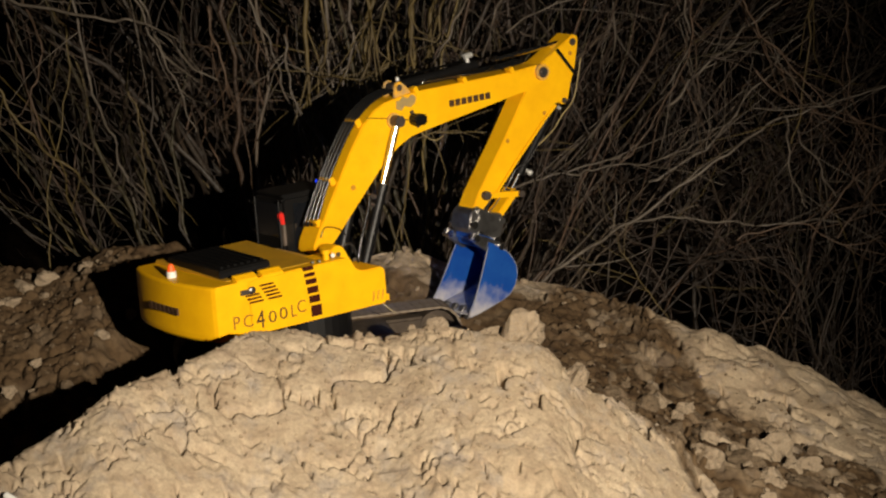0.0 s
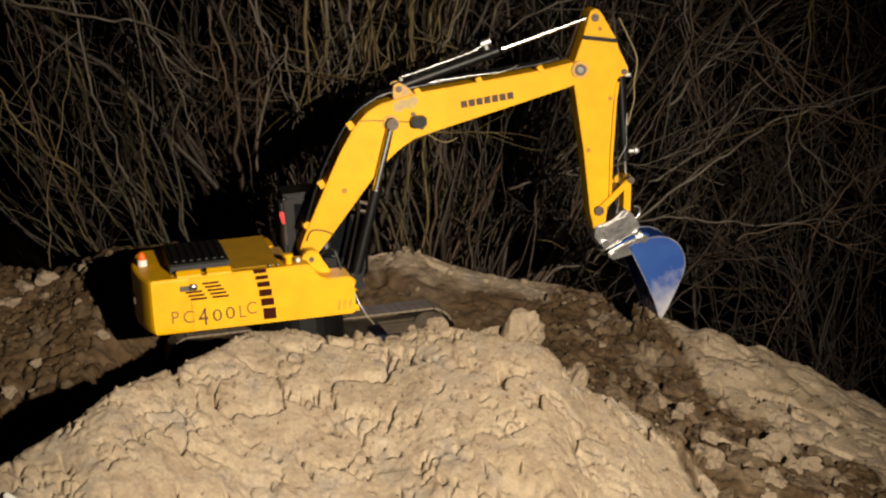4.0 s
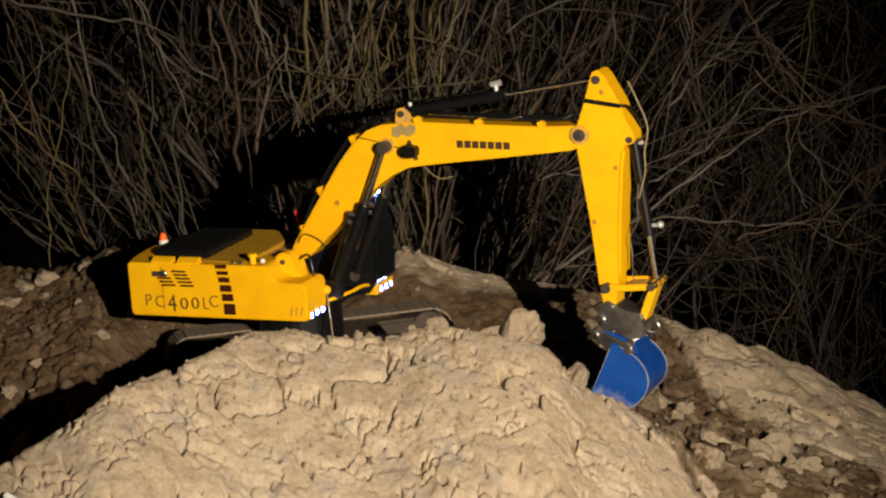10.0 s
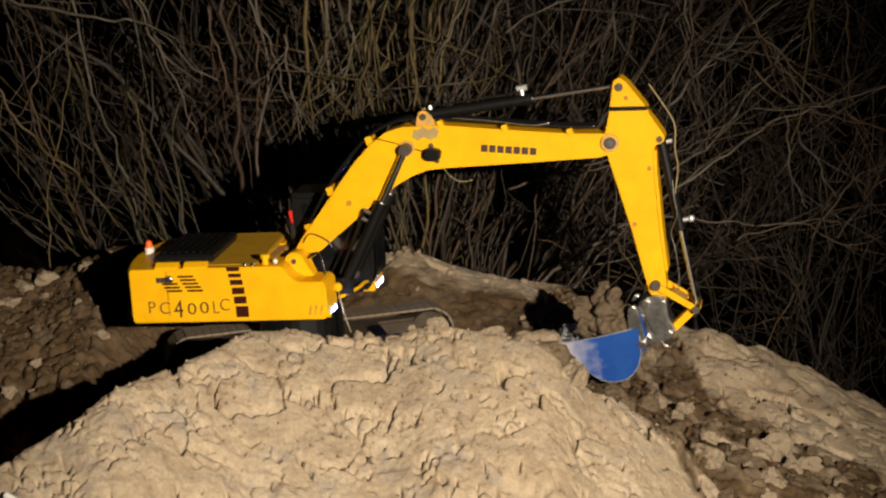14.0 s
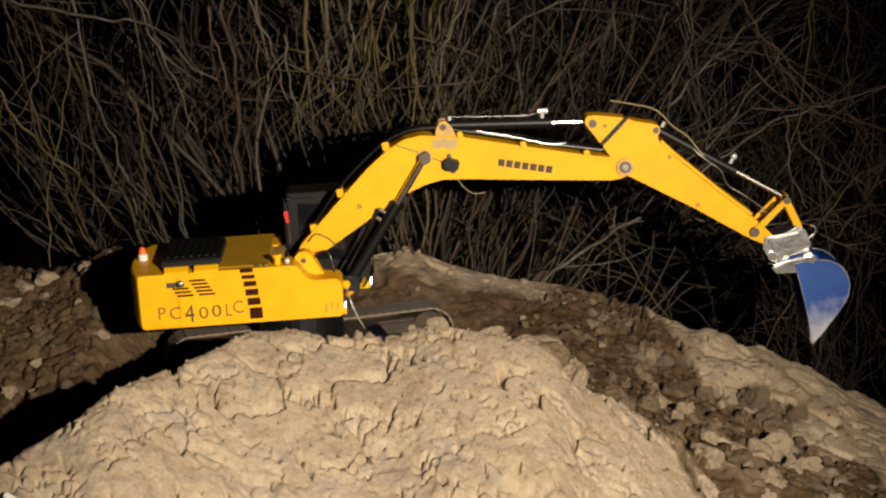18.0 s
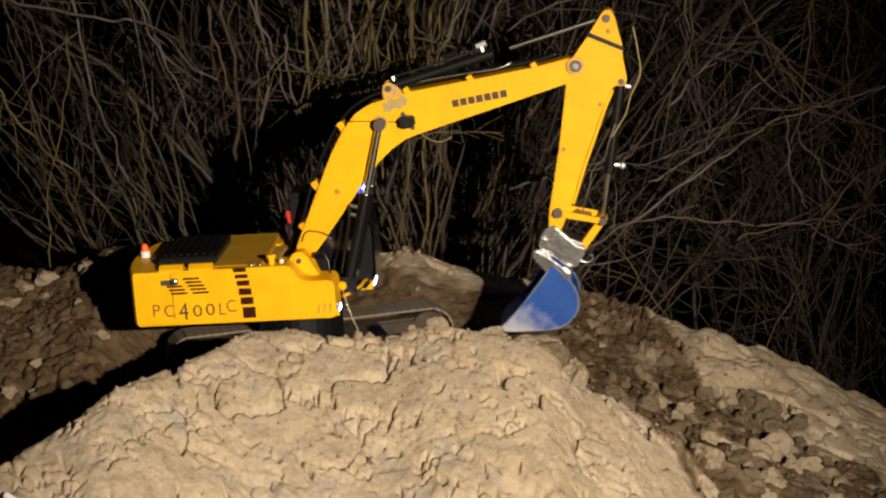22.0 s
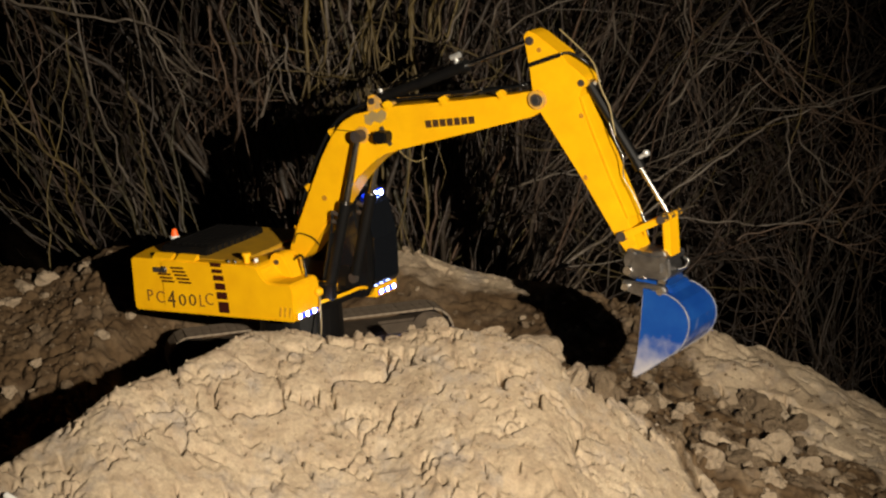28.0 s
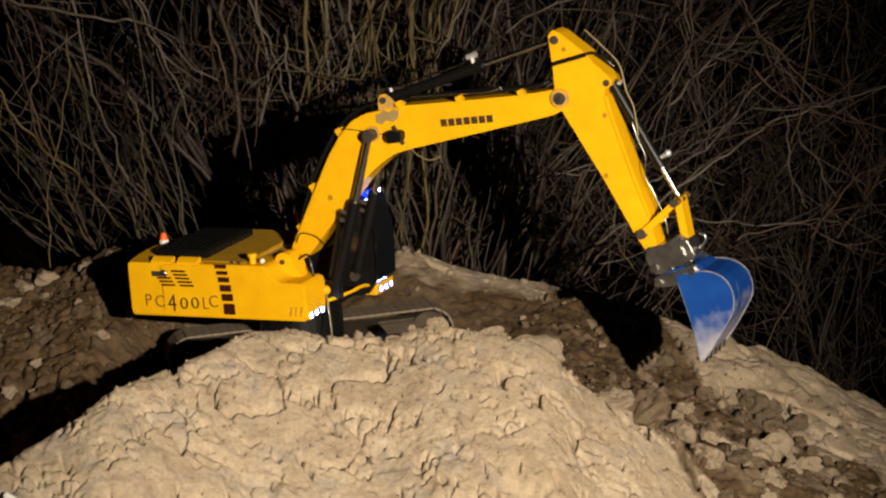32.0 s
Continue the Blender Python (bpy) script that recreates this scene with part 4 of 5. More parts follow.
def shrub(seed, tx, y, spread, stems, lean, fan, height, thick, branches, twigs, bark, label, wander=0.05):
    """A bare many-stemmed shrub: main stems, forking side branches and thin twigs. tx: where its stems stand at eye height."""
    rng = random.Random(seed)
    x = tx - lean * (0.28 - on_ground(tx, y))
    z = on_ground(x, y)
    thing = tagged(new("bare_shrub"), label, "shrub", "bare shrubs behind the bank")
    thing.matrix_basis = pose(x, y, z)
    thin = []
    for _ in range(stems):
        sx, sy = rng.uniform(-spread, spread), rng.uniform(-0.14, 0.14)
        head = Vector((max(-0.9, min(0.9, lean + rng.gauss(0, fan) + sx * 0.4)), rng.gauss(-0.02, 0.08), 1.0))
        r = min(0.0085, thick * math.exp(rng.gauss(-0.1, 0.45)))
        stem = limb(rng, (sx, sy, on_ground(x + sx, y + sy) - z - 0.03), head, height * rng.uniform(0.8, 1.15), r, r * 0.35, wander * 0.7, 34, 0.45)
        if in_shadow_gap(stem, x, y, z) or before_bank(stem, x, y):
            continue
        stem_ob = tube_part("stem", [gnarl(stem, x, y, z)], BARKS[bark], thing, sides=7)
        for _ in range(branches):
            i = rng.randrange(6, 29)
            p, rr = stem[i]
            out = side_way(rng, (stem[i][0] - stem[i - 1][0]).normalized(), 0.22, 0.75)
            br = limb(rng, p, out, rng.uniform(0.2, 0.6), min(rr * 0.7, 0.0027), 0.0008, wander * 1.2, 14, 0.7)
            if in_shadow_gap(br, x, y, z) or before_bank(br, x, y):
                continue
            tube_part("branch", [gnarl(br, x, y, z)], BARKS[(bark + rng.randrange(2) * 2) % 3], stem_ob, sides=5)
            for _ in range(rng.randrange(twigs, twigs + 4)):
                j = rng.randrange(2, 14)
                fine = limb(rng, br[j][0], side_way(rng, (br[j][0] - br[j - 1][0]).normalized(), 0.3, 0.9), rng.uniform(0.05, 0.22), 0.0010, 0.0004, wander * 1.7, 9, 0.8)
                if before_bank(fine, x, y):
                    continue
                thin.append(fine)
                if rng.random() < 0.7:
                    k = rng.randrange(2, 7)
                    thin.append(limb(rng, fine[k][0], side_way(rng, (fine[k][0] - fine[k - 1][0]).normalized(), 0.4, 0.9), rng.uniform(0.03, 0.10), 0.0009, 0.0005, 0.1, 4, 0.3))
    tagged(tube_part("fine_twig_tangle", [gnarl(tw, x, y, z) for tw in thin], TWIG_BARK, thing, sides=4), kind="stuff")
    return thing


GREY, OLIVE, RUSSET = "bare grey-brown shrub with forking leafless twigs", "bare olive-green shrub with upright leafless stems", "bare reddish-brown shrub with thin tangled twigs"
KINDS = (GREY, OLIVE, RUSSET)
# how the thicket changes along the bank: upright and thick in the middle, fanned out and thin at both ends
ALONG = (-0.70, -0.40, -0.15, 0.10, 0.35, 0.60, 0.85, 1.20)
LEAN = (-0.50, -0.32, -0.15, 0.0, 0.16, 0.55, 0.45, -0.10)
FAN = (0.30, 0.20, 0.13, 0.09, 0.16, 0.28, 0.40, 0.45)
STEM_R = (0.0024, 0.0027, 0.0041, 0.0049, 0.0040, 0.0035, 0.0030, 0.0026)
STEMS = (2.6, 3.4, 5.6, 6.0, 5.0, 4.6, 4.2, 3.6)
FORKS = (4.6, 4.0, 3.2, 2.8, 3.5, 5.0, 5.5, 5.5)
TWIGS = (5.0, 4.0, 3.2, 3.0, 4.0, 5.5, 6.5, 6.5)
WANDER = (0.12, 0.09, 0.065, 0.055, 0.08, 0.11, 0.13, 0.14)
plan = random.Random(77)
count = 0
for row, (sy, step, height) in enumerate(((0.61, 0.16, 1.7), (0.73, 0.15, 1.75), (0.89, 0.145, 1.8), (1.06, 0.15, 1.9), (1.29, 0.22, 2.3))):
    tx = -0.70 + 0.05 * (row % 3)
    while tx < 1.24:
        lean, fan, r, stems, forks, twigs, wander = (float(np.interp(tx, ALONG, tb)) for tb in (LEAN, FAN, STEM_R, STEMS, FORKS, TWIGS, WANDER))
        middle = 0.0 < tx < 0.30
        bark = plan.choice((0, 2, 2, 1) if tx < -0.2 else (1, 0, 0, 1, 2) if middle else (0, 0, 2))
        near = 0.8 if row == 0 else 1.0
        shrub(900 + count, tx + plan.uniform(-0.03, 0.03), sy + plan.uniform(-0.04, 0.04), 0.10, max(2, round(stems * near)), lean + plan.gauss(0, 0.04), fan, height, r * near, round(forks), round(twigs), bark, KINDS[bark], wander)
        count += 1
        tx += step
# low brush that stands close behind the ridge
for k in range(6):
    shrub(970 + k, 0.68 + 0.105 * k, 0.52 + 0.05 * (k % 2), 0.10, 3, 0.35 - 0.1 * k, 0.42, 1.5, 0.0015, 6, 7, 2, RUSSET, 0.12)


def fallen_branch(name, points, r, bark, label):
    """A single crooked branch with a few side twigs."""
    rng = random.Random(int(points[0][0] * 1000) + len(points))
    path = [p for p, _ in smooth_path(points, r, 8)]
    n = len(path)
    path = [p + Vector((noise.noise(p * 23.0), noise.noise(p * 23.0 + Vector((3, 3, 3))), noise.noise(p * 23.0 + Vector((7, 1, 2))))) * 0.012 for p in path]
    ob = tube_part(name, [[(p, r * (1 - 0.55 * i / n)) for i, p in enumerate(path)]], PALE_BARKS[bark], None, sides=6)
    for _ in range(5):
        i = rng.randrange(4, n - 2)
        d = ((path[i + 1] - path[i]).normalized() + Vector((rng.gauss(0, 0.5), rng.gauss(0, 0.3), rng.gauss(0.1, 0.5)))).normalized()
        tube_part("side_twig", [limb(rng, path[i], d, rng.uniform(0.08, 0.25), r * 0.4, 0.0007, 0.12, 8)], PALE_BARKS[bark], ob, sides=5)
    return tagged(ob, label, "branch", "single branches in the thicket")


BRANCH_LABELS = ("grey crooked branch in the thicket", "olive crooked branch in the thicket", "thin dark reddish branch in the thicket")


def long_branch(r, bark, *points):
    return fallen_branch("long_branch", points, r, bark, BRANCH_LABELS[bark])


long_branch(0.0036, 0, (-0.61, 0.5, 0.67), (-0.5, 0.5, 0.61), (-0.35, 0.47, 0.58), (-0.27, 0.48, 0.56), (-0.2, 0.53, 0.46), (-0.16, 0.54, 0.44))
long_branch(0.0035, 1, (-0.64, 0.47, 0.53), (-0.59, 0.48, 0.45), (-0.53, 0.48, 0.36), (-0.46, 0.44, 0.3), (-0.43, 0.5, 0.24), (-0.38, 0.49, 0.16))
long_branch(0.0034, 0, (-0.44, 0.56, 0.66), (-0.43, 0.55, 0.55), (-0.41, 0.53, 0.43), (-0.38, 0.57, 0.3), (-0.35, 0.56, 0.17))
long_branch(0.0022, 1, (-0.33, 0.47, 0.44), (-0.31, 0.44, 0.33), (-0.32, 0.45, 0.16))
long_branch(0.0029, 0, (-0.33, 0.52, 0.68), (-0.31, 0.49, 0.62), (-0.27, 0.51, 0.51), (-0.24, 0.52, 0.43), (-0.21, 0.5, 0.34))
long_branch(0.0049, 1, (0.14, 0.48, 0.63), (0.15, 0.46, 0.52), (0.12, 0.48, 0.38))
long_branch(0.0036, 1, (0.26, 0.45, 0.62), (0.23, 0.4, 0.54), (0.23, 0.41, 0.43), (0.21, 0.4, 0.26), (0.18, 0.43, 0.11))
long_branch(0.0026, 1, (0.2, 0.53, 0.61), (0.17, 0.49, 0.51), (0.16, 0.49, 0.43))
long_branch(0.0042, 0, (0.42, 0.48, -0.03), (0.53, 0.48, 0.04), (0.64, 0.45, 0.11), (0.8, 0.46, 0.21), (0.94, 0.51, 0.28), (1.07, 0.52, 0.31))
long_branch(0.0026, 0, (0.6, 0.45, 0.1), (0.63, 0.48, 0.1), (0.75, 0.46, 0.11), (0.91, 0.47, 0.08), (1.06, 0.49, 0.08))
long_branch(0.0021, 0, (0.52, 0.47, 0.21), (0.62, 0.53, 0.21), (0.72, 0.48, 0.23), (0.83, 0.51, 0.27))
long_branch(0.0024, 2, (0.88, 0.53, 0.55), (0.91, 0.5, 0.48), (0.97, 0.5, 0.41), (1, 0.5, 0.36), (1.08, 0.51, 0.29), (1.21, 0.55, 0.22))
long_branch(0.0027, 1, (1.03, 0.5, 0.57), (1.02, 0.49, 0.52), (1.01, 0.51, 0.37), (0.97, 0.47, 0.24))
long_branch(0.0021, 2, (1.08, 0.48, 0.53), (1.09, 0.51, 0.49), (1.09, 0.5, 0.36), (1.08, 0.5, 0.27))
long_branch(0.0023, 0, (1.2, 0.48, 0.35), (1.16, 0.48, 0.34), (1.04, 0.49, 0.31), (0.89, 0.52, 0.31))
long_branch(0.0017, 1, (0.23, 0.35, 0.33), (0.3, 0.37, 0.33), (0.37, 0.36, 0.32), (0.41, 0.38, 0.3))
long_branch(0.0028, 0, (0.36, 0.52, 0.59), (0.3, 0.46, 0.51), (0.27, 0.48, 0.41), (0.29, 0.54, 0.31))
long_branch(0.0024, 0, (0.42, 0.51, 0.6), (0.4, 0.46, 0.54), (0.36, 0.51, 0.44), (0.31, 0.52, 0.38))
long_branch(0.0017, 1, (0.7, 0.4, -0.08), (0.63, 0.37, 0.04), (0.6, 0.39, 0.1))
long_branch(0.0030, 0, (-0.1, 0.56, 0.62), (-0.06, 0.55, 0.52), (-0.03, 0.56, 0.42), (0, 0.58, 0.31))
long_branch(0.0034, 1, (0.05, 0.54, 0.62), (0.06, 0.55, 0.51), (0.03, 0.56, 0.39))
long_branch(0.0023, 2, (1.06, 0.5, 0.04), (1.12, 0.52, 0.11), (1.18, 0.48, 0.17))
long_branch(0.0029, 2, (-0.55, 0.57, 0.66), (-0.52, 0.63, 0.51), (-0.54, 0.58, 0.39), (-0.49, 0.61, 0.23))
long_branch(0.0023, 2, (0.77, 0.51, 0.56), (0.79, 0.52, 0.47), (0.73, 0.52, 0.34), (0.63, 0.48, 0.22))
long_branch(0.0026, 0, (-0.31, 0.56, 0.63), (-0.29, 0.56, 0.57), (-0.28, 0.54, 0.54), (-0.27, 0.56, 0.48))
long_branch(0.0058, 1, (0.03, 0.56, 0.61), (0.02, 0.55, 0.52), (0.02, 0.55, 0.43), (0.01, 0.56, 0.37))
long_branch(0.0032, 0, (-0.02, 0.53, 0.52), (-0.02, 0.52, 0.43), (-0.00, 0.52, 0.35))
long_branch(0.0046, 0, (0.07, 0.57, 0.59), (0.06, 0.60, 0.47), (0.06, 0.59, 0.37))
long_branch(0.0030, 2, (-0.17, 0.56, 0.58), (-0.16, 0.54, 0.50), (-0.14, 0.52, 0.44), (-0.14, 0.56, 0.38))
long_branch(0.0028, 2, (-0.08, 0.55, 0.54), (-0.08, 0.57, 0.45), (-0.08, 0.57, 0.37))
long_branch(0.0040, 0, (0.11, 0.53, 0.60), (0.11, 0.52, 0.50), (0.08, 0.55, 0.40))
long_branch(0.0062, 1, (0.16, 0.61, 0.59), (0.14, 0.61, 0.49), (0.13, 0.60, 0.36))
long_branch(0.0036, 1, (0.22, 0.51, 0.60), (0.18, 0.52, 0.47), (0.15, 0.50, 0.43))
long_branch(0.0056, 1, (0.23, 0.54, 0.59), (0.23, 0.54, 0.50), (0.23, 0.56, 0.40))
long_branch(0.0060, 1, (0.28, 0.58, 0.59), (0.27, 0.60, 0.49), (0.26, 0.56, 0.42))
long_branch(0.0034, 1, (0.31, 0.54, 0.59), (0.28, 0.55, 0.50), (0.26, 0.52, 0.46))
long_branch(0.0024, 0, (0.42, 0.56, 0.49), (0.51, 0.53, 0.54), (0.61, 0.54, 0.56))
long_branch(0.0020, 0, (0.63, 0.51, 0.56), (0.63, 0.52, 0.50), (0.63, 0.53, 0.44))
long_branch(0.0026, 0, (0.77, 0.53, 0.55), (0.79, 0.54, 0.46), (0.75, 0.53, 0.40), (0.72, 0.55, 0.34))
long_branch(0.0030, 2, (0.88, 0.54, 0.53), (0.94, 0.55, 0.41), (0.99, 0.54, 0.36), (1.03, 0.55, 0.29))
long_branch(0.0026, 2, (0.91, 0.55, 0.38), (1.00, 0.55, 0.30), (1.09, 0.56, 0.27), (1.18, 0.57, 0.24))
long_branch(0.0022, 0, (0.96, 0.48, 0.30), (0.97, 0.48, 0.17), (1.00, 0.50, 0.10))
long_branch(0.0022, 0, (0.99, 0.52, 0.26), (1.03, 0.52, 0.18), (1.06, 0.52, 0.12))
long_branch(0.0028, 0, (0.40, 0.56, 0.17), (0.51, 0.53, 0.20), (0.65, 0.55, 0.23))
long_branch(0.0034, 0, (0.74, 0.56, 0.32), (0.81, 0.56, 0.39), (0.89, 0.58, 0.45), (0.99, 0.58, 0.53))
long_branch(0.0030, 0, (0.69, 0.57, 0.16), (0.82, 0.58, 0.24), (0.92, 0.57, 0.35), (1.01, 0.57, 0.45))
long_branch(0.0024, 2, (1.01, 0.51, 0.04), (1.09, 0.53, 0.14), (1.17, 0.54, 0.18))
long_branch(0.0022, 2, (0.85, 0.49, 0.05), (0.97, 0.50, 0.07), (1.08, 0.51, 0.02), (1.15, 0.48, 0.04))


# ---- clods of clay ----
def clod_mesh(name, seed, material, rough=0.32, sub=3):
    """A broken lump of clay of about one unit across, with facets and pits."""
    bm = bmesh.new()
    bmesh.ops.create_icosphere(bm, subdivisions=sub, radius=0.5)
    off = Vector((seed * 3.7, seed * 1.3, seed * 2.1))
    r = random.Random(seed)
    planes = [(Vector((r.gauss(0, 1), r.gauss(0, 1), r.gauss(0, 1))).normalized(), r.uniform(0.24, 0.46)) for _ in range(9)]
    for v in bm.verts:
        n = v.co.normalized()
        k = 0.62
        for p, dist in planes:
            c = n.dot(p)
            if c > 0.2:
                k = min(k, dist / c)
        v.co = n * (k + 0.10 * noise.noise(n * 3.0 + off) + 0.07 * noise.noise(n * 7.0 + off) + rough * 0.06 * noise.noise(n * 17.0 + off))
    me = bpy.data.meshes.new(name)
    bm.to_mesh(me)
    bm.free()
    me.materials.append(material)
    return me


PALE = [clod_mesh("clod", k, CLOD_PALE, 0.9) for k in range(5)]
BROWN = [clod_mesh("clod", 20 + k, CLOD_BROWN, 0.9) for k in range(5)]


def clod(mesh, x, y, size, sink=0.25, turn_deg=(0, 0, 0), flat=0.8, z=None, label="", group="clods on the bank"):
    ob = new("clod", mesh)
    ob.scale = (size, size * 0.95, size * flat)
    zz = on_ground(x, y) + size * flat * (0.5 - sink) if z is None else z
    ob.matrix_basis = pose(x, y, zz, *turn_deg) @ Matrix.Diagonal((size, size * 0.95, size * flat, 1))
    pale = mesh in PALE
    return tagged(ob, label or ("pale dry broken clod of clay" if pale else "damp brown broken clod of clay"), "clod", group)


rng = random.Random(5)
PALE_BLOCKS = [(0.669, -0.13, 0.045), (0.655, -0.15, 0.035), (0.807, -0.176, 0.092), (0.676, -0.366, 0.066), (0.628, -0.085, 0.036), (0.79, -0.20, 0.05), (0.693, -0.23, 0.052), (0.874, -0.19, 0.045), (0.626, -0.12, 0.024), (0.84, -0.24, 0.05), (0.92, -0.24, 0.04), (0.73, -0.27, 0.04)]
# single clods that stand out, on the crest and in the trough
for x, y, s, pale in ((0.115, -0.37, 0.03, 1), (0.245, -0.37, 0.034, 1), (0.30, -0.35, 0.026, 1), (0.332, -0.365, 0.048, 1), (0.28, -0.345, 0.02, 1), (0.205, -0.36, 0.014, 1),
                      (0.60, -0.30, 0.046, 0), (0.63, -0.24, 0.055, 0), (0.56, -0.22, 0.045, 0), (0.665, -0.36, 0.035, 1), (0.69, -0.44, 0.04, 0), (0.73, -0.30, 0.055, 0), (0.785, -0.37, 0.066, 1), (0.765, -0.31, 0.05, 0), (0.83, -0.31, 0.045, 0),
                      (0.74, -0.47, 0.04, 0), (0.78, -0.46, 0.045, 1), (0.83, -0.46, 0.036, 0), (0.88, -0.40, 0.036, 1), (0.86, -0.50, 0.045, 1), (0.60, -0.13, 0.045, 0), (0.66, -0.12, 0.04, 0), (0.54, -0.12, 0.036, 0), (0.70, -0.20, 0.05, 0),
                      (0.55, -0.02, 0.03, 0), (0.62, -0.02, 0.026, 0), (-0.575, 0.255, 0.06, 1), (-0.374, 0.095, 0.036, 1), (-0.435, 0.367, 0.036, 1), (-0.51, 0.35, 0.055, 1), (-0.55, 0.33, 0.05, 1),
                      (-0.331, 0.178, 0.034, 1), (-0.43, 0.20, 0.026, 1), (-0.525, -0.05, 0.034, 1), (0.19, 0.44, 0.024, 1), (0.215, 0.44, 0.018, 1), (0.42, 0.42, 0.022, 1)):
    clod(rng.choice(PALE if pale else BROWN), x, y, s * 0.9, 0.4, (rng.uniform(-40, 40), rng.uniform(-40, 40), rng.uniform(0, 360)), rng.uniform(0.65, 0.95))
for x, y, s in PALE_BLOCKS:
    clod(rng.choice(PALE), x, y, s * 0.88, 0.5, (rng.uniform(-50, 50), rng.uniform(-50, 50), rng.uniform(0, 360)), rng.uniform(0.6, 0.9), label="pale broken block of clay in the trough")
for _ in range(48):
    x = rng.uniform(0.45, 0.98)
    y = rng.uniform(-0.5, 0.02) - (x - 0.5) * 0.2
    if damp_and_unlit(x, y) < 0.6:
        continue
    clod(rng.choice(BROWN if rng.random() < 0.85 else PALE), x, y, rng.uniform(0.010, 0.028), 0.35, (rng.uniform(-60, 60), rng.uniform(-60, 60), rng.uniform(0, 360)), rng.uniform(0.6, 1))
for _ in range(26):
    clod(rng.choice(BROWN if rng.random() < 0.85 else PALE), rng.uniform(-0.64, -0.28), rng.uniform(-0.12, 0.42), rng.uniform(0.009, 0.028), 0.35, (rng.uniform(-60, 60), rng.uniform(-60, 60), rng.uniform(0, 360)), rng.uniform(0.6, 1))
for k in range(18):
    x = 0.08 + 0.37 * math.sqrt(rng.random())
    clod(rng.choice(PALE), x, crest_line(x) + rng.uniform(-0.01, 0.03), rng.uniform(0.006, 0.017), 0.42, (rng.uniform(-60, 60), rng.uniform(-60, 60), rng.uniform(0, 360)), rng.uniform(0.6, 0.95), label="small pale clod on the heap crest")

def crumbs(name, count, area, lo, hi, material, label):
    """Small crumbs of clay strewn over a stretch of the ground, as one object."""
    r = random.Random(count)
    base = [(1, 0, 0), (-1, 0, 0), (0, 1, 0), (0, -1, 0), (0, 0, 1), (0, 0, -1)]
    tri = [(0, 2, 4), (2, 1, 4), (1, 3, 4), (3, 0, 4), (2, 0, 5), (1, 2, 5), (3, 1, 5), (0, 3, 5)]
    verts, faces = [], []
    for _ in range(count):
        x, y = r.uniform(area[0], area[1]), r.uniform(area[2], area[3])
        s = lo + (hi - lo) * r.random() ** 2
        z = on_ground(x, y) + s * 0.25
        k = len(verts)
        a = r.uniform(0, 6.28)
        for p in base:
            j = [s * r.uniform(0.6, 1.2) * c for c in p]
            verts.append((x + j[0] * math.cos(a) - j[1] * math.sin(a), y + j[0] * math.sin(a) + j[1] * math.cos(a), z + j[2] * 0.8))
        faces += [tuple(k + i for i in f) for f in tri]
    me = bpy.data.meshes.new(name)
    me.from_pydata(verts, [], faces)
    me.materials.append(material)
    return tagged(new(name, me), label, "soil crumbs", kind="stuff")


for _ in range(22):
    clod(rng.choice(PALE if rng.random() < 0.4 else BROWN), rng.uniform(0.16, 0.58), rng.uniform(0.02, 0.36), rng.uniform(0.007, 0.018), 0.4, (rng.uniform(-60, 60), rng.uniform(-60, 60), rng.uniform(0, 360)), rng.uniform(0.6, 1))
crumbs("brown_crumbs", 380, (0.47, 1.05, -0.42, 0.2), 0.0015, 0.007, CLOD_BROWN, "loose damp brown crumbs of dug clay")
crumbs("pale_crumbs", 1500, (-0.35, 0.62, -0.62, -0.34), 0.0012, 0.006, CLOD_PALE, "loose dry pale crumbs of clay")
crumbs("bank_crumbs", 350, (-0.65, -0.25, -0.2, 0.42), 0.0015, 0.006, CLOD_BROWN, "loose brown crumbs on the low bank")
SX, SY = -0.358, -0.842
stick = tagged(tube_part("split_stick", [smooth_path([(SX, SY, on_ground(SX, SY) + 0.004), (SX - 0.015, SY + 0.004, on_ground(SX - 0.015, SY + 0.004) + 0.012), (SX - 0.032, SY + 0.01, on_ground(SX - 0.032, SY + 0.01) + 0.016)], 0.006)], WHITE, None), "pale split stick end on the clay", "stick")

# clods that the bucket shifts
crest_clod = clod(PALE[1], 0.384, -0.37, 0.072, 0.2, (10, 20, 40), 1.05, label="large pale clod standing on the crest")
edge_clod = clod(PALE[4], 0.459, -0.40, 0.058, 0.75, (20, 0, 30), 0.85, label="pale clod splitting from the heap edge")
rolled_clod = clod(PALE[3], 0.47, -0.33, 0.055, 0.6, (0, 10, 80), 0.9, label="pale clod broken from the heap edge")
rolled_brown = clod(BROWN[2], 0.49, -0.30, 0.074, 0.8, (30, 0, 10), 0.9, label="damp brown clod rolled down the trough")
load = []
for k in range(34):
    load.append(clod(BROWN[k % 5], 0.47 + 0.012 * (k % 5), -0.27 + 0.014 * (k // 5), rng.uniform(0.026, 0.046), 1.0, (k * 40, k * 25, k * 70), 0.9, label="damp brown clod scooped by the bucket", group="clods in the bucket"))


def rows_of(ob, keyed):
    """Rows that keep the clod's own turn: seconds, x, y, z and a roll in degrees."""
    home = ob.matrix_basis.to_quaternion().to_matrix().to_4x4()
    return [(t, Matrix.Translation((x, y, z)) @ Matrix.Rotation(radians(a), 4, "Y") @ home) for t, x, y, z, a in keyed]


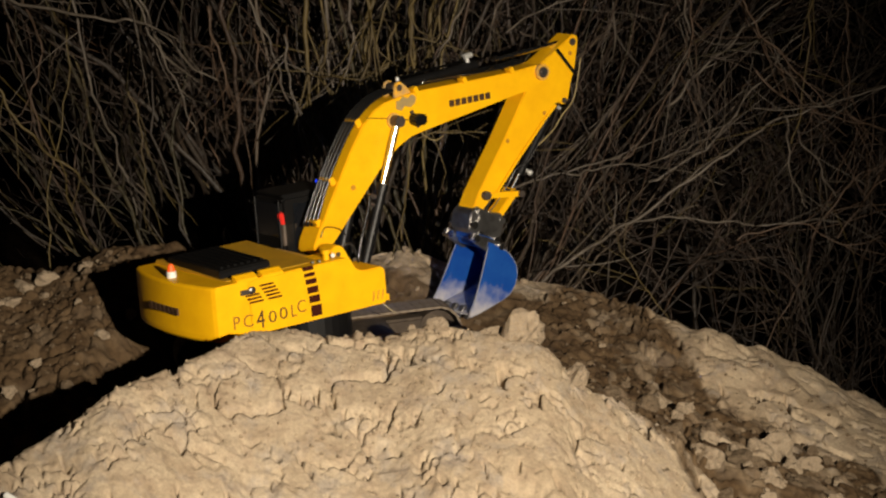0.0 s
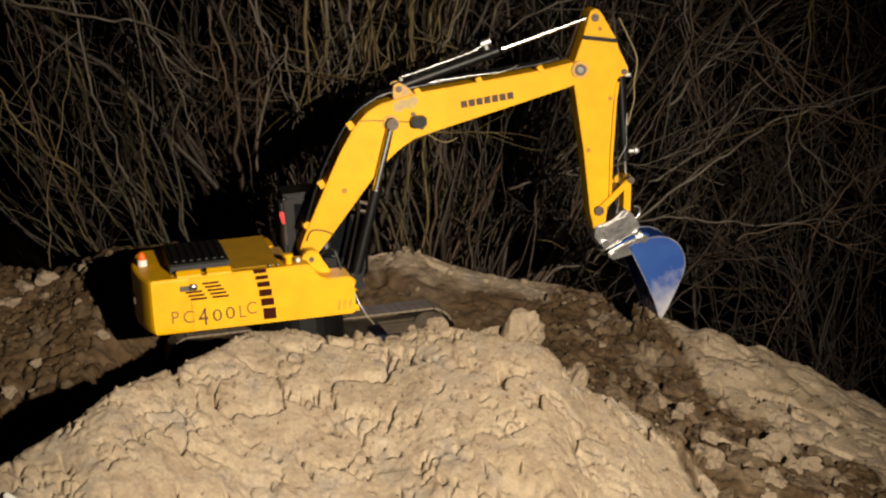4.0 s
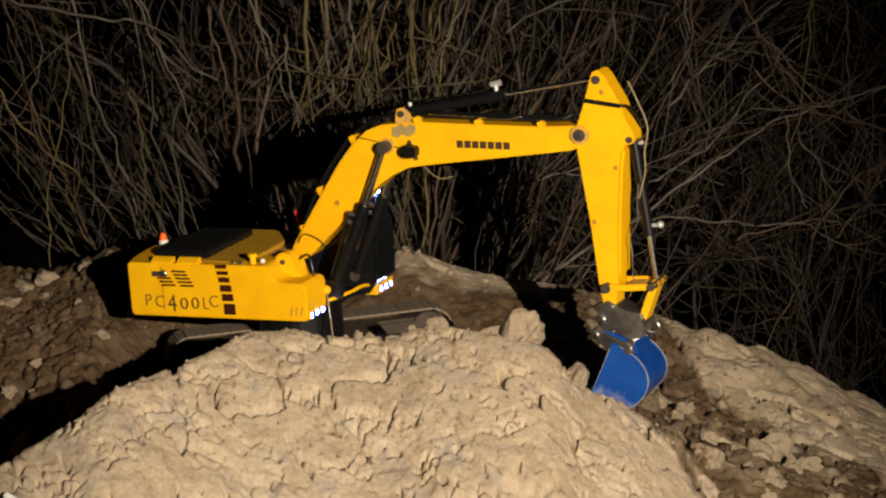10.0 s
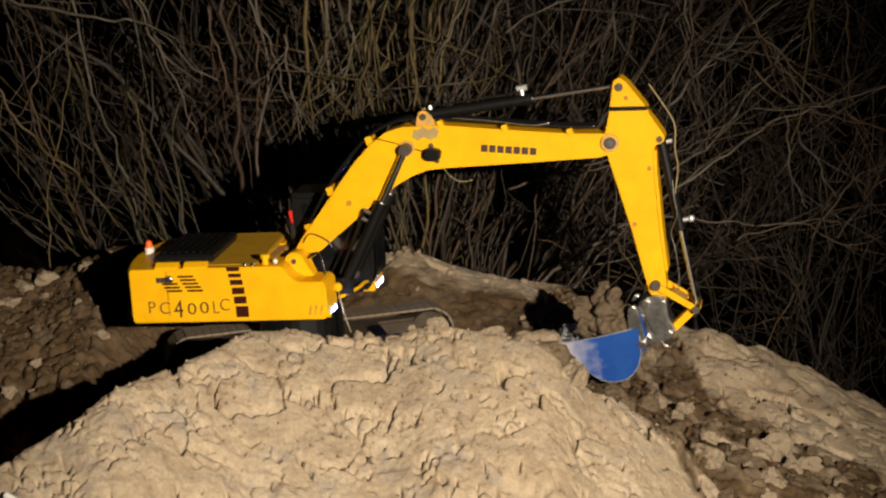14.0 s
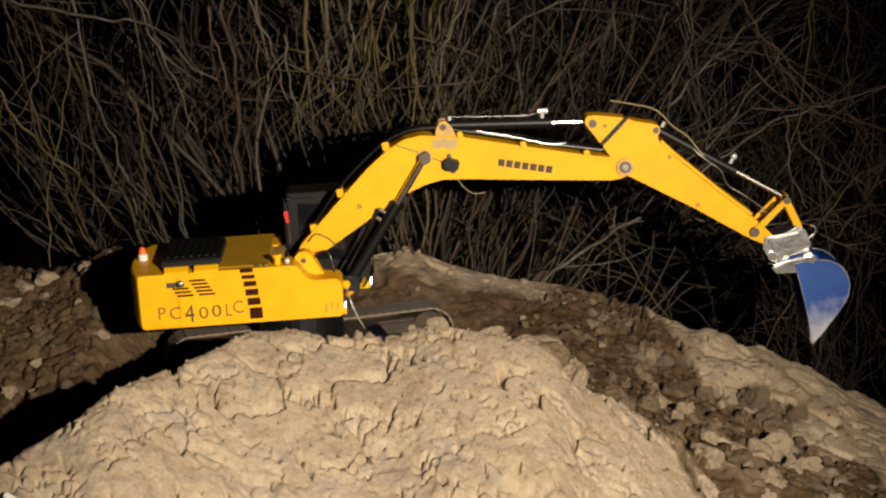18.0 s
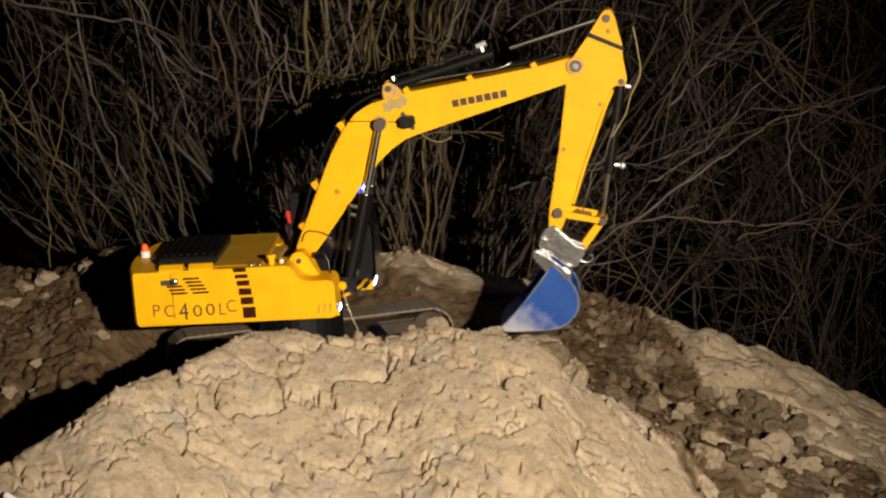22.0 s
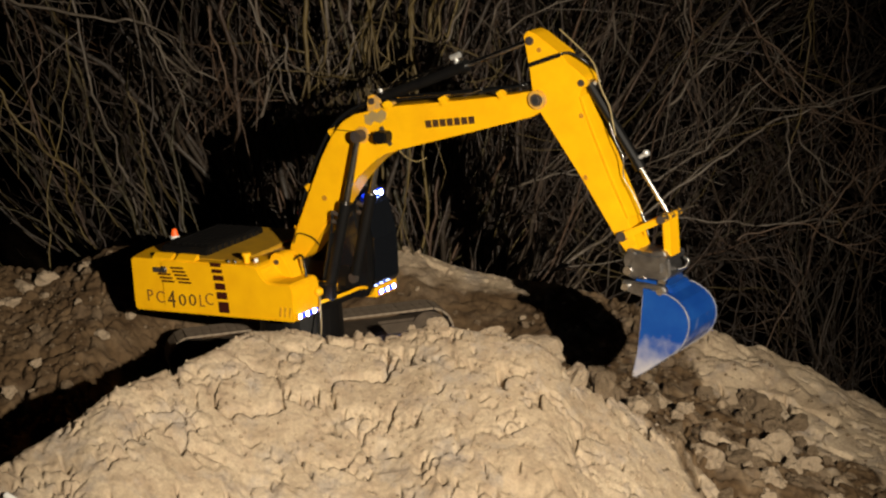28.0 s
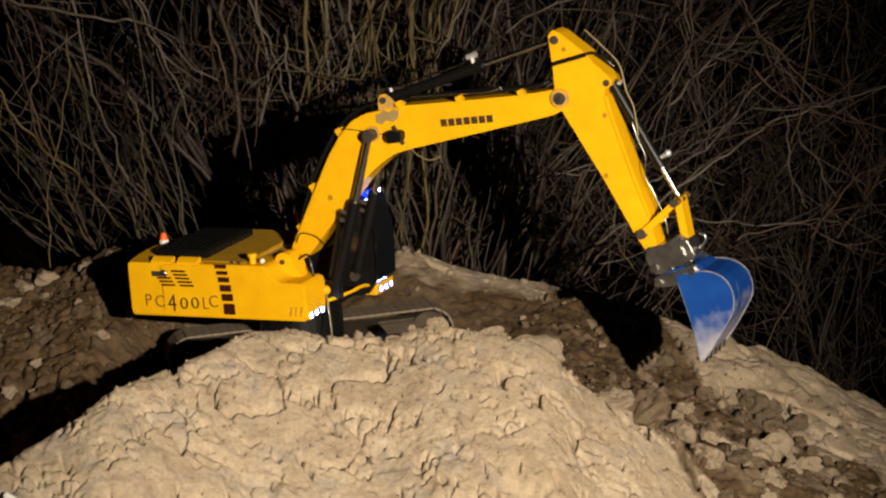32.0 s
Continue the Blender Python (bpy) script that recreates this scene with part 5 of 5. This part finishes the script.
def soil_motions():
    c = crest_clod.location.copy()
    walk(crest_clod, rows_of(crest_clod, [(0, *c, 0), (12.4, *c, 0), (12.7, c.x - 0.012, c.y, c.z + 0.004, -5), (13.0, c.x - 0.022, c.y + 0.006, c.z + 0.010, -12), (13.3, c.x - 0.005, c.y + 0.03, c.z + 0.004, 5),
                                          (13.7, c.x + 0.02, c.y + 0.10, c.z - 0.03, 50), (14.2, c.x + 0.03, c.y + 0.14, c.z - 0.075, 75), (32.0, c.x + 0.03, c.y + 0.14, c.z - 0.075, 75)]))
    c = rolled_clod.location.copy()
    walk(rolled_clod, rows_of(rolled_clod, [(0, *c, 0), (12.5, *c, 0), (13.0, 0.440, -0.365, 0.062, -10), (14.0, 0.461, -0.36, 0.038, -15), (24.6, 0.461, -0.36, 0.038, -15), (25.5, 0.539, -0.345, -0.006, 30),
                                            (27.3, 0.566, -0.34, -0.038, 55), (30.2, 0.566, -0.34, -0.038, 55), (31.0, 0.640, -0.285, -0.100, 100), (32.0, 0.645, -0.28, -0.104, 105)]))
    c = rolled_brown.location.copy()
    walk(rolled_brown, rows_of(rolled_brown, [(0, *c, 0), (12.6, *c, 0), (13.4, 0.430, -0.34, 0.072, 20), (14.2, 0.428, -0.35, 0.070, 25), (24.6, 0.428, -0.35, 0.070, 25), (25.5, 0.484, -0.355, 0.030, 60), (27.3, 0.516, -0.35, 0.0, 80),
                                              (30.2, 0.520, -0.352, -0.004, 85), (31.0, 0.585, -0.375, -0.036, 130), (32.0, 0.588, -0.372, -0.040, 135)]))
    c = edge_clod.location.copy()
    walk(edge_clod, rows_of(edge_clod, [(0, *c, 0), (30.0, *c, 0), (30.6, 0.500, -0.395, 0.016, 25), (31.0, 0.527, -0.388, -0.006, 45), (32.0, 0.528, -0.388, -0.008, 46)]))
    r = random.Random(8)
    for k, ob in enumerate(load):
        home = ob.matrix_basis.to_quaternion().to_matrix().to_4x4()
        start = Matrix.Translation(ob.location) @ home
        u, v, w = r.uniform(0.070, 0.150), r.uniform(-0.050, 0.040), r.uniform(-0.028, 0.030)
        u = min(u, 0.16 + min(v, 0) * 0.8)
        inside = Matrix.Translation((u, w, v)) @ home
        rows = [(0, start), (12.4, start)]
        if k < 14:
            heaped = Matrix.Translation((0.585 + 0.016 * (k % 4), -0.225 + 0.010 * (k % 3), -0.055 + 0.017 * (k // 4))) @ Matrix.Rotation(0.4, 4, "Y") @ home
            rows += [(12.9, heaped), (13.1, heaped)]
        for t in (13.5, 13.7, 14.0, 14.3, 14.6, 15.0, 15.4, 15.8, 16.2, 16.5, 16.8):
            rows.append((t, poses(t)[bucket] @ inside))
        go = 16.9 + 0.9 * r.random()
        if go > 17.1:
            rows.append((go - 0.02, poses(go - 0.02)[bucket] @ inside))
        last = (poses(go)[bucket] @ inside).translation
        fx, fy = last.x - 0.01 - r.random() * 0.05, last.y + r.uniform(-0.05, 0.05)
        fz = on_ground(fx, fy) + 0.006
        rows.append((go + 0.12, Matrix.Translation((last.x * 0.7 + fx * 0.3, last.y, last.z * 0.72 + fz * 0.28)) @ Matrix.Rotation(0.5, 4, "Y") @ home))
        rows.append((go + 0.25, Matrix.Translation((fx, fy, fz)) @ Matrix.Rotation(1.2, 4, "Y") @ home))
        rows.append((32.0, Matrix.Translation((fx, fy, fz)) @ Matrix.Rotation(1.2, 4, "Y") @ home))
        walk(ob, rows)



# ---- how the joints turn: seconds, slew, boom, arm, bucket, in degrees ----
STRETCH_1 = [(0.0, 36.7, 24.9, -121.8, 13), (0.5, 37.0, 22.6, -125.0, 21), (1.0, 35.6, 22.0, -126.9, 26), (1.5, 32.0, 22.6, -124.0, 27), (2.0, 31.3, 25.5, -117.8, 28),
             (2.5, 30.1, 26.0, -113.0, 27), (3.0, 26.4, 26.7, -99.3, 26), (3.5, 15.9, 26.4, -85.0, 22)]
STRETCH_2 = [(5.5, 0.9, 40.3, -76.8, 18), (6.0, -0.1, 39.6, -77.6, 16), (6.5, -7.9, 38.6, -78.0, 6), (7.0, -13.7, 36.7, -75.4, -4), (7.5, -17.2, 34.3, -72.6, -11), (8.0, -20.4, 29.7, -70.8, -15.5),
             (8.5, -21.0, 24.0, -72.2, -19), (9.0, -22.4, 22.9, -73.1, -27.5), (9.5, -25.1, 22.5, -73.4, -27), (10.0, -24.1, 21.9, -79.3, -27), (10.5, -23.5, 21.1, -80.1, -32), (11.0, -23.3, 20.2, -80.5, -38)]
STRETCH_3 = [(11.5, -23.1, 19.7, -80.8, -38), (12.0, -23.0, 19.3, -81.5, -40), (12.5, -23.1, 19.1, -85.9, -40), (13.0, -19.6, 18.5, -85.8, -46), (13.5, -15.5, 18.2, -80.7, -70), (14.0, -10.9, 18.0, -71.8, -90),
             (14.5, -5.9, 17.6, -62.5, -93), (16.5, 0.8, 10.1, -39.8, -66), (17.0, 0.8, 8.9, -35.1, -58), (17.5, 0.8, 8.7, -29.4, -52), (18.0, 0.7, 11.4, -27.3, -44), (18.5, 0.8, 14.6, -32.2, -39), (19.0, 0.9, 17.5, -40.1, -32.5)]
STRETCH_4 = [(19.5, 0.9, 20.4, -47.0, -29), (20.0, 0.9, 24.0, -54.0, -25.5), (20.5, 0.9, 27.4, -61.5, -24.5), (21.0, 0.4, 27.0, -74.3, -23.5), (21.5, -1.8, 29.6, -83.6, -25), (22.0, -4.9, 31.7, -96.4, -26), (22.5, -5.9, 31.6, -116.7, -26.5),
             (23.0, -5.8, 29.2, -118.6, -26.5), (23.5, -8.6, 24.9, -122.8, -33), (24.0, -14.9, 22.1, -120.4, -51), (24.5, -14.9, 21.1, -108.8, -46), (25.0, -14.9, 21.6, -97.8, -49), (25.5, -15.0, 23.6, -85.2, -52)]
STRETCH_5 = [(27.5, -31.7, 25.4, -48.8, -36), (28.0, -31.9, 29.6, -53.8, -34), (28.5, -31.8, 33.6, -60.9, -33), (29.0, -28.1, 33.6, -75.5, -34), (29.5, -23.5, 31.8, -79.4, -33), (30.0, -21.1, 27.7, -81.4, -31), (30.5, -21.2, 26.5, -73.5, -24),
             (31.0, -21.9, 24.8, -67.9, -16), (31.5, -25.6, 23.8, -61.2, -10), (32.0, -24.5, 28.6, -56.4, -7)]
JOINTS = np.array(STRETCH_1 + STRETCH_2 + STRETCH_3 + STRETCH_4 + STRETCH_5)


def joints(t):
    """Slew, boom, arm and bucket angle at t, smoothly between the rows."""
    T = JOINTS[:, 0]
    i = int(np.clip(np.searchsorted(T, t, "right") - 1, 0, len(T) - 2))
    h = T[i + 1] - T[i]
    s = (t - T[i]) / h

    def slope(k):
        if k == 0 or k == len(T) - 1:
            return np.zeros(4)
        a = (JOINTS[k, 1:] - JOINTS[k - 1, 1:]) / (T[k] - T[k - 1])
        b = (JOINTS[k + 1, 1:] - JOINTS[k, 1:]) / (T[k + 1] - T[k])
        return np.where(a * b > 0, 2 * a * b / np.where(a + b == 0, 1, a + b), 0)

    p, q = JOINTS[i, 1:], JOINTS[i + 1, 1:]
    return ((2 * s ** 3 - 3 * s ** 2 + 1) * p + (s ** 3 - 2 * s ** 2 + s) * h * slope(i) + (-2 * s ** 3 + 3 * s ** 2) * q + (s ** 3 - s ** 2) * h * slope(i + 1))


def turn(m, x, z, degrees):
    return m @ Matrix.Translation((x, 0, z)) @ Matrix.Rotation(radians(-degrees), 4, "Y")


def meet(a, ra, b, rb):
    """Where two circles meet, in x and z, on the left of the way from a to b."""
    dx, dz = b[0] - a[0], b[1] - a[1]
    d = math.hypot(dx, dz)
    x = (ra * ra - rb * rb + d * d) / (2 * d)
    h = math.sqrt(max(ra * ra - x * x, 0))
    return a[0] + (x * dx - h * dz) / d, a[1] + (x * dz + h * dx) / d


def aim(m, p, q):
    """A frame at p whose x axis looks at q, both in m's x and z."""
    return turn(m, p[0], p[1], math.degrees(math.atan2(q[1] - p[1], q[0] - p[0])))


def shift(m, y):
    return m @ Matrix.Translation((0, y, 0))


def poses(t):
    slew, b, a, k = joints(t)
    up = pose(0, 0, Z0, 0, 0, slew)
    bo = turn(up, FOOT, 0, b)
    ar = turn(up, FOOT + BOOM * math.cos(radians(b)), BOOM * math.sin(radians(b)), a)
    bu = turn(ar, 0.295, -0.018, k)
    ck, sk = math.cos(radians(k)), math.sin(radians(k))
    cpin = (0.295 + ck * 0.008 - sk * 0.055, -0.018 + sk * 0.008 + ck * 0.055)
    lp = meet((0.261, -0.0164), IDLER, cpin, LINK)

    def in_up(frame_angle, ox, oz, x, z):
        c, s = math.cos(radians(frame_angle)), math.sin(radians(frame_angle))
        return ox + c * x - s * z, oz + s * x + c * z

    cyl_top = in_up(b, FOOT, 0, 0.2516, 0.1123)
    ear = in_up(b, FOOT, 0, 0.2966, 0.153)
    top = in_up(a, FOOT + BOOM * math.cos(radians(b)), BOOM * math.sin(radians(b)), -0.0837, 0.0475)
    base = (0.098, -0.050)
    out = {upper: up, boom: bo, arm: ar, bucket: bu, coupler: bu, idler: aim(ar, (0.261, -0.0164), lp), link: aim(ar, lp, cpin),
           arm_cyl: aim(up, ear, top), arm_rod: aim(up, top, ear), bucket_cyl: aim(ar, (0.0243, 0.0805), lp), bucket_rod: aim(ar, lp, (0.0243, 0.0805))}
    for (bc, br), y in zip(boom_cyls, (-0.040, 0.040)):
        out[bc], out[br] = shift(aim(up, base, cyl_top), y), shift(aim(up, cyl_top, base), y)
    return out


def motions():
    """Every moving thing and part, from the clip's start to its end."""
    times = [k * 0.25 for k in range(129)]
    table = [(t, poses(t)) for t in times]
    for ob in table[0][1]:
        walk(ob, [(t, p[ob]) for t, p in table])
    walk(excavator, [(0, pose(0.0147, 0.0036, 0)), (0.5, pose(0.010, 0.003, 0)), (1.0, pose(0.001, 0, 0)), (1.5, pose(0, 0, 0)), (32.0, pose(0, 0, 0))])
    soil_motions()


motions()
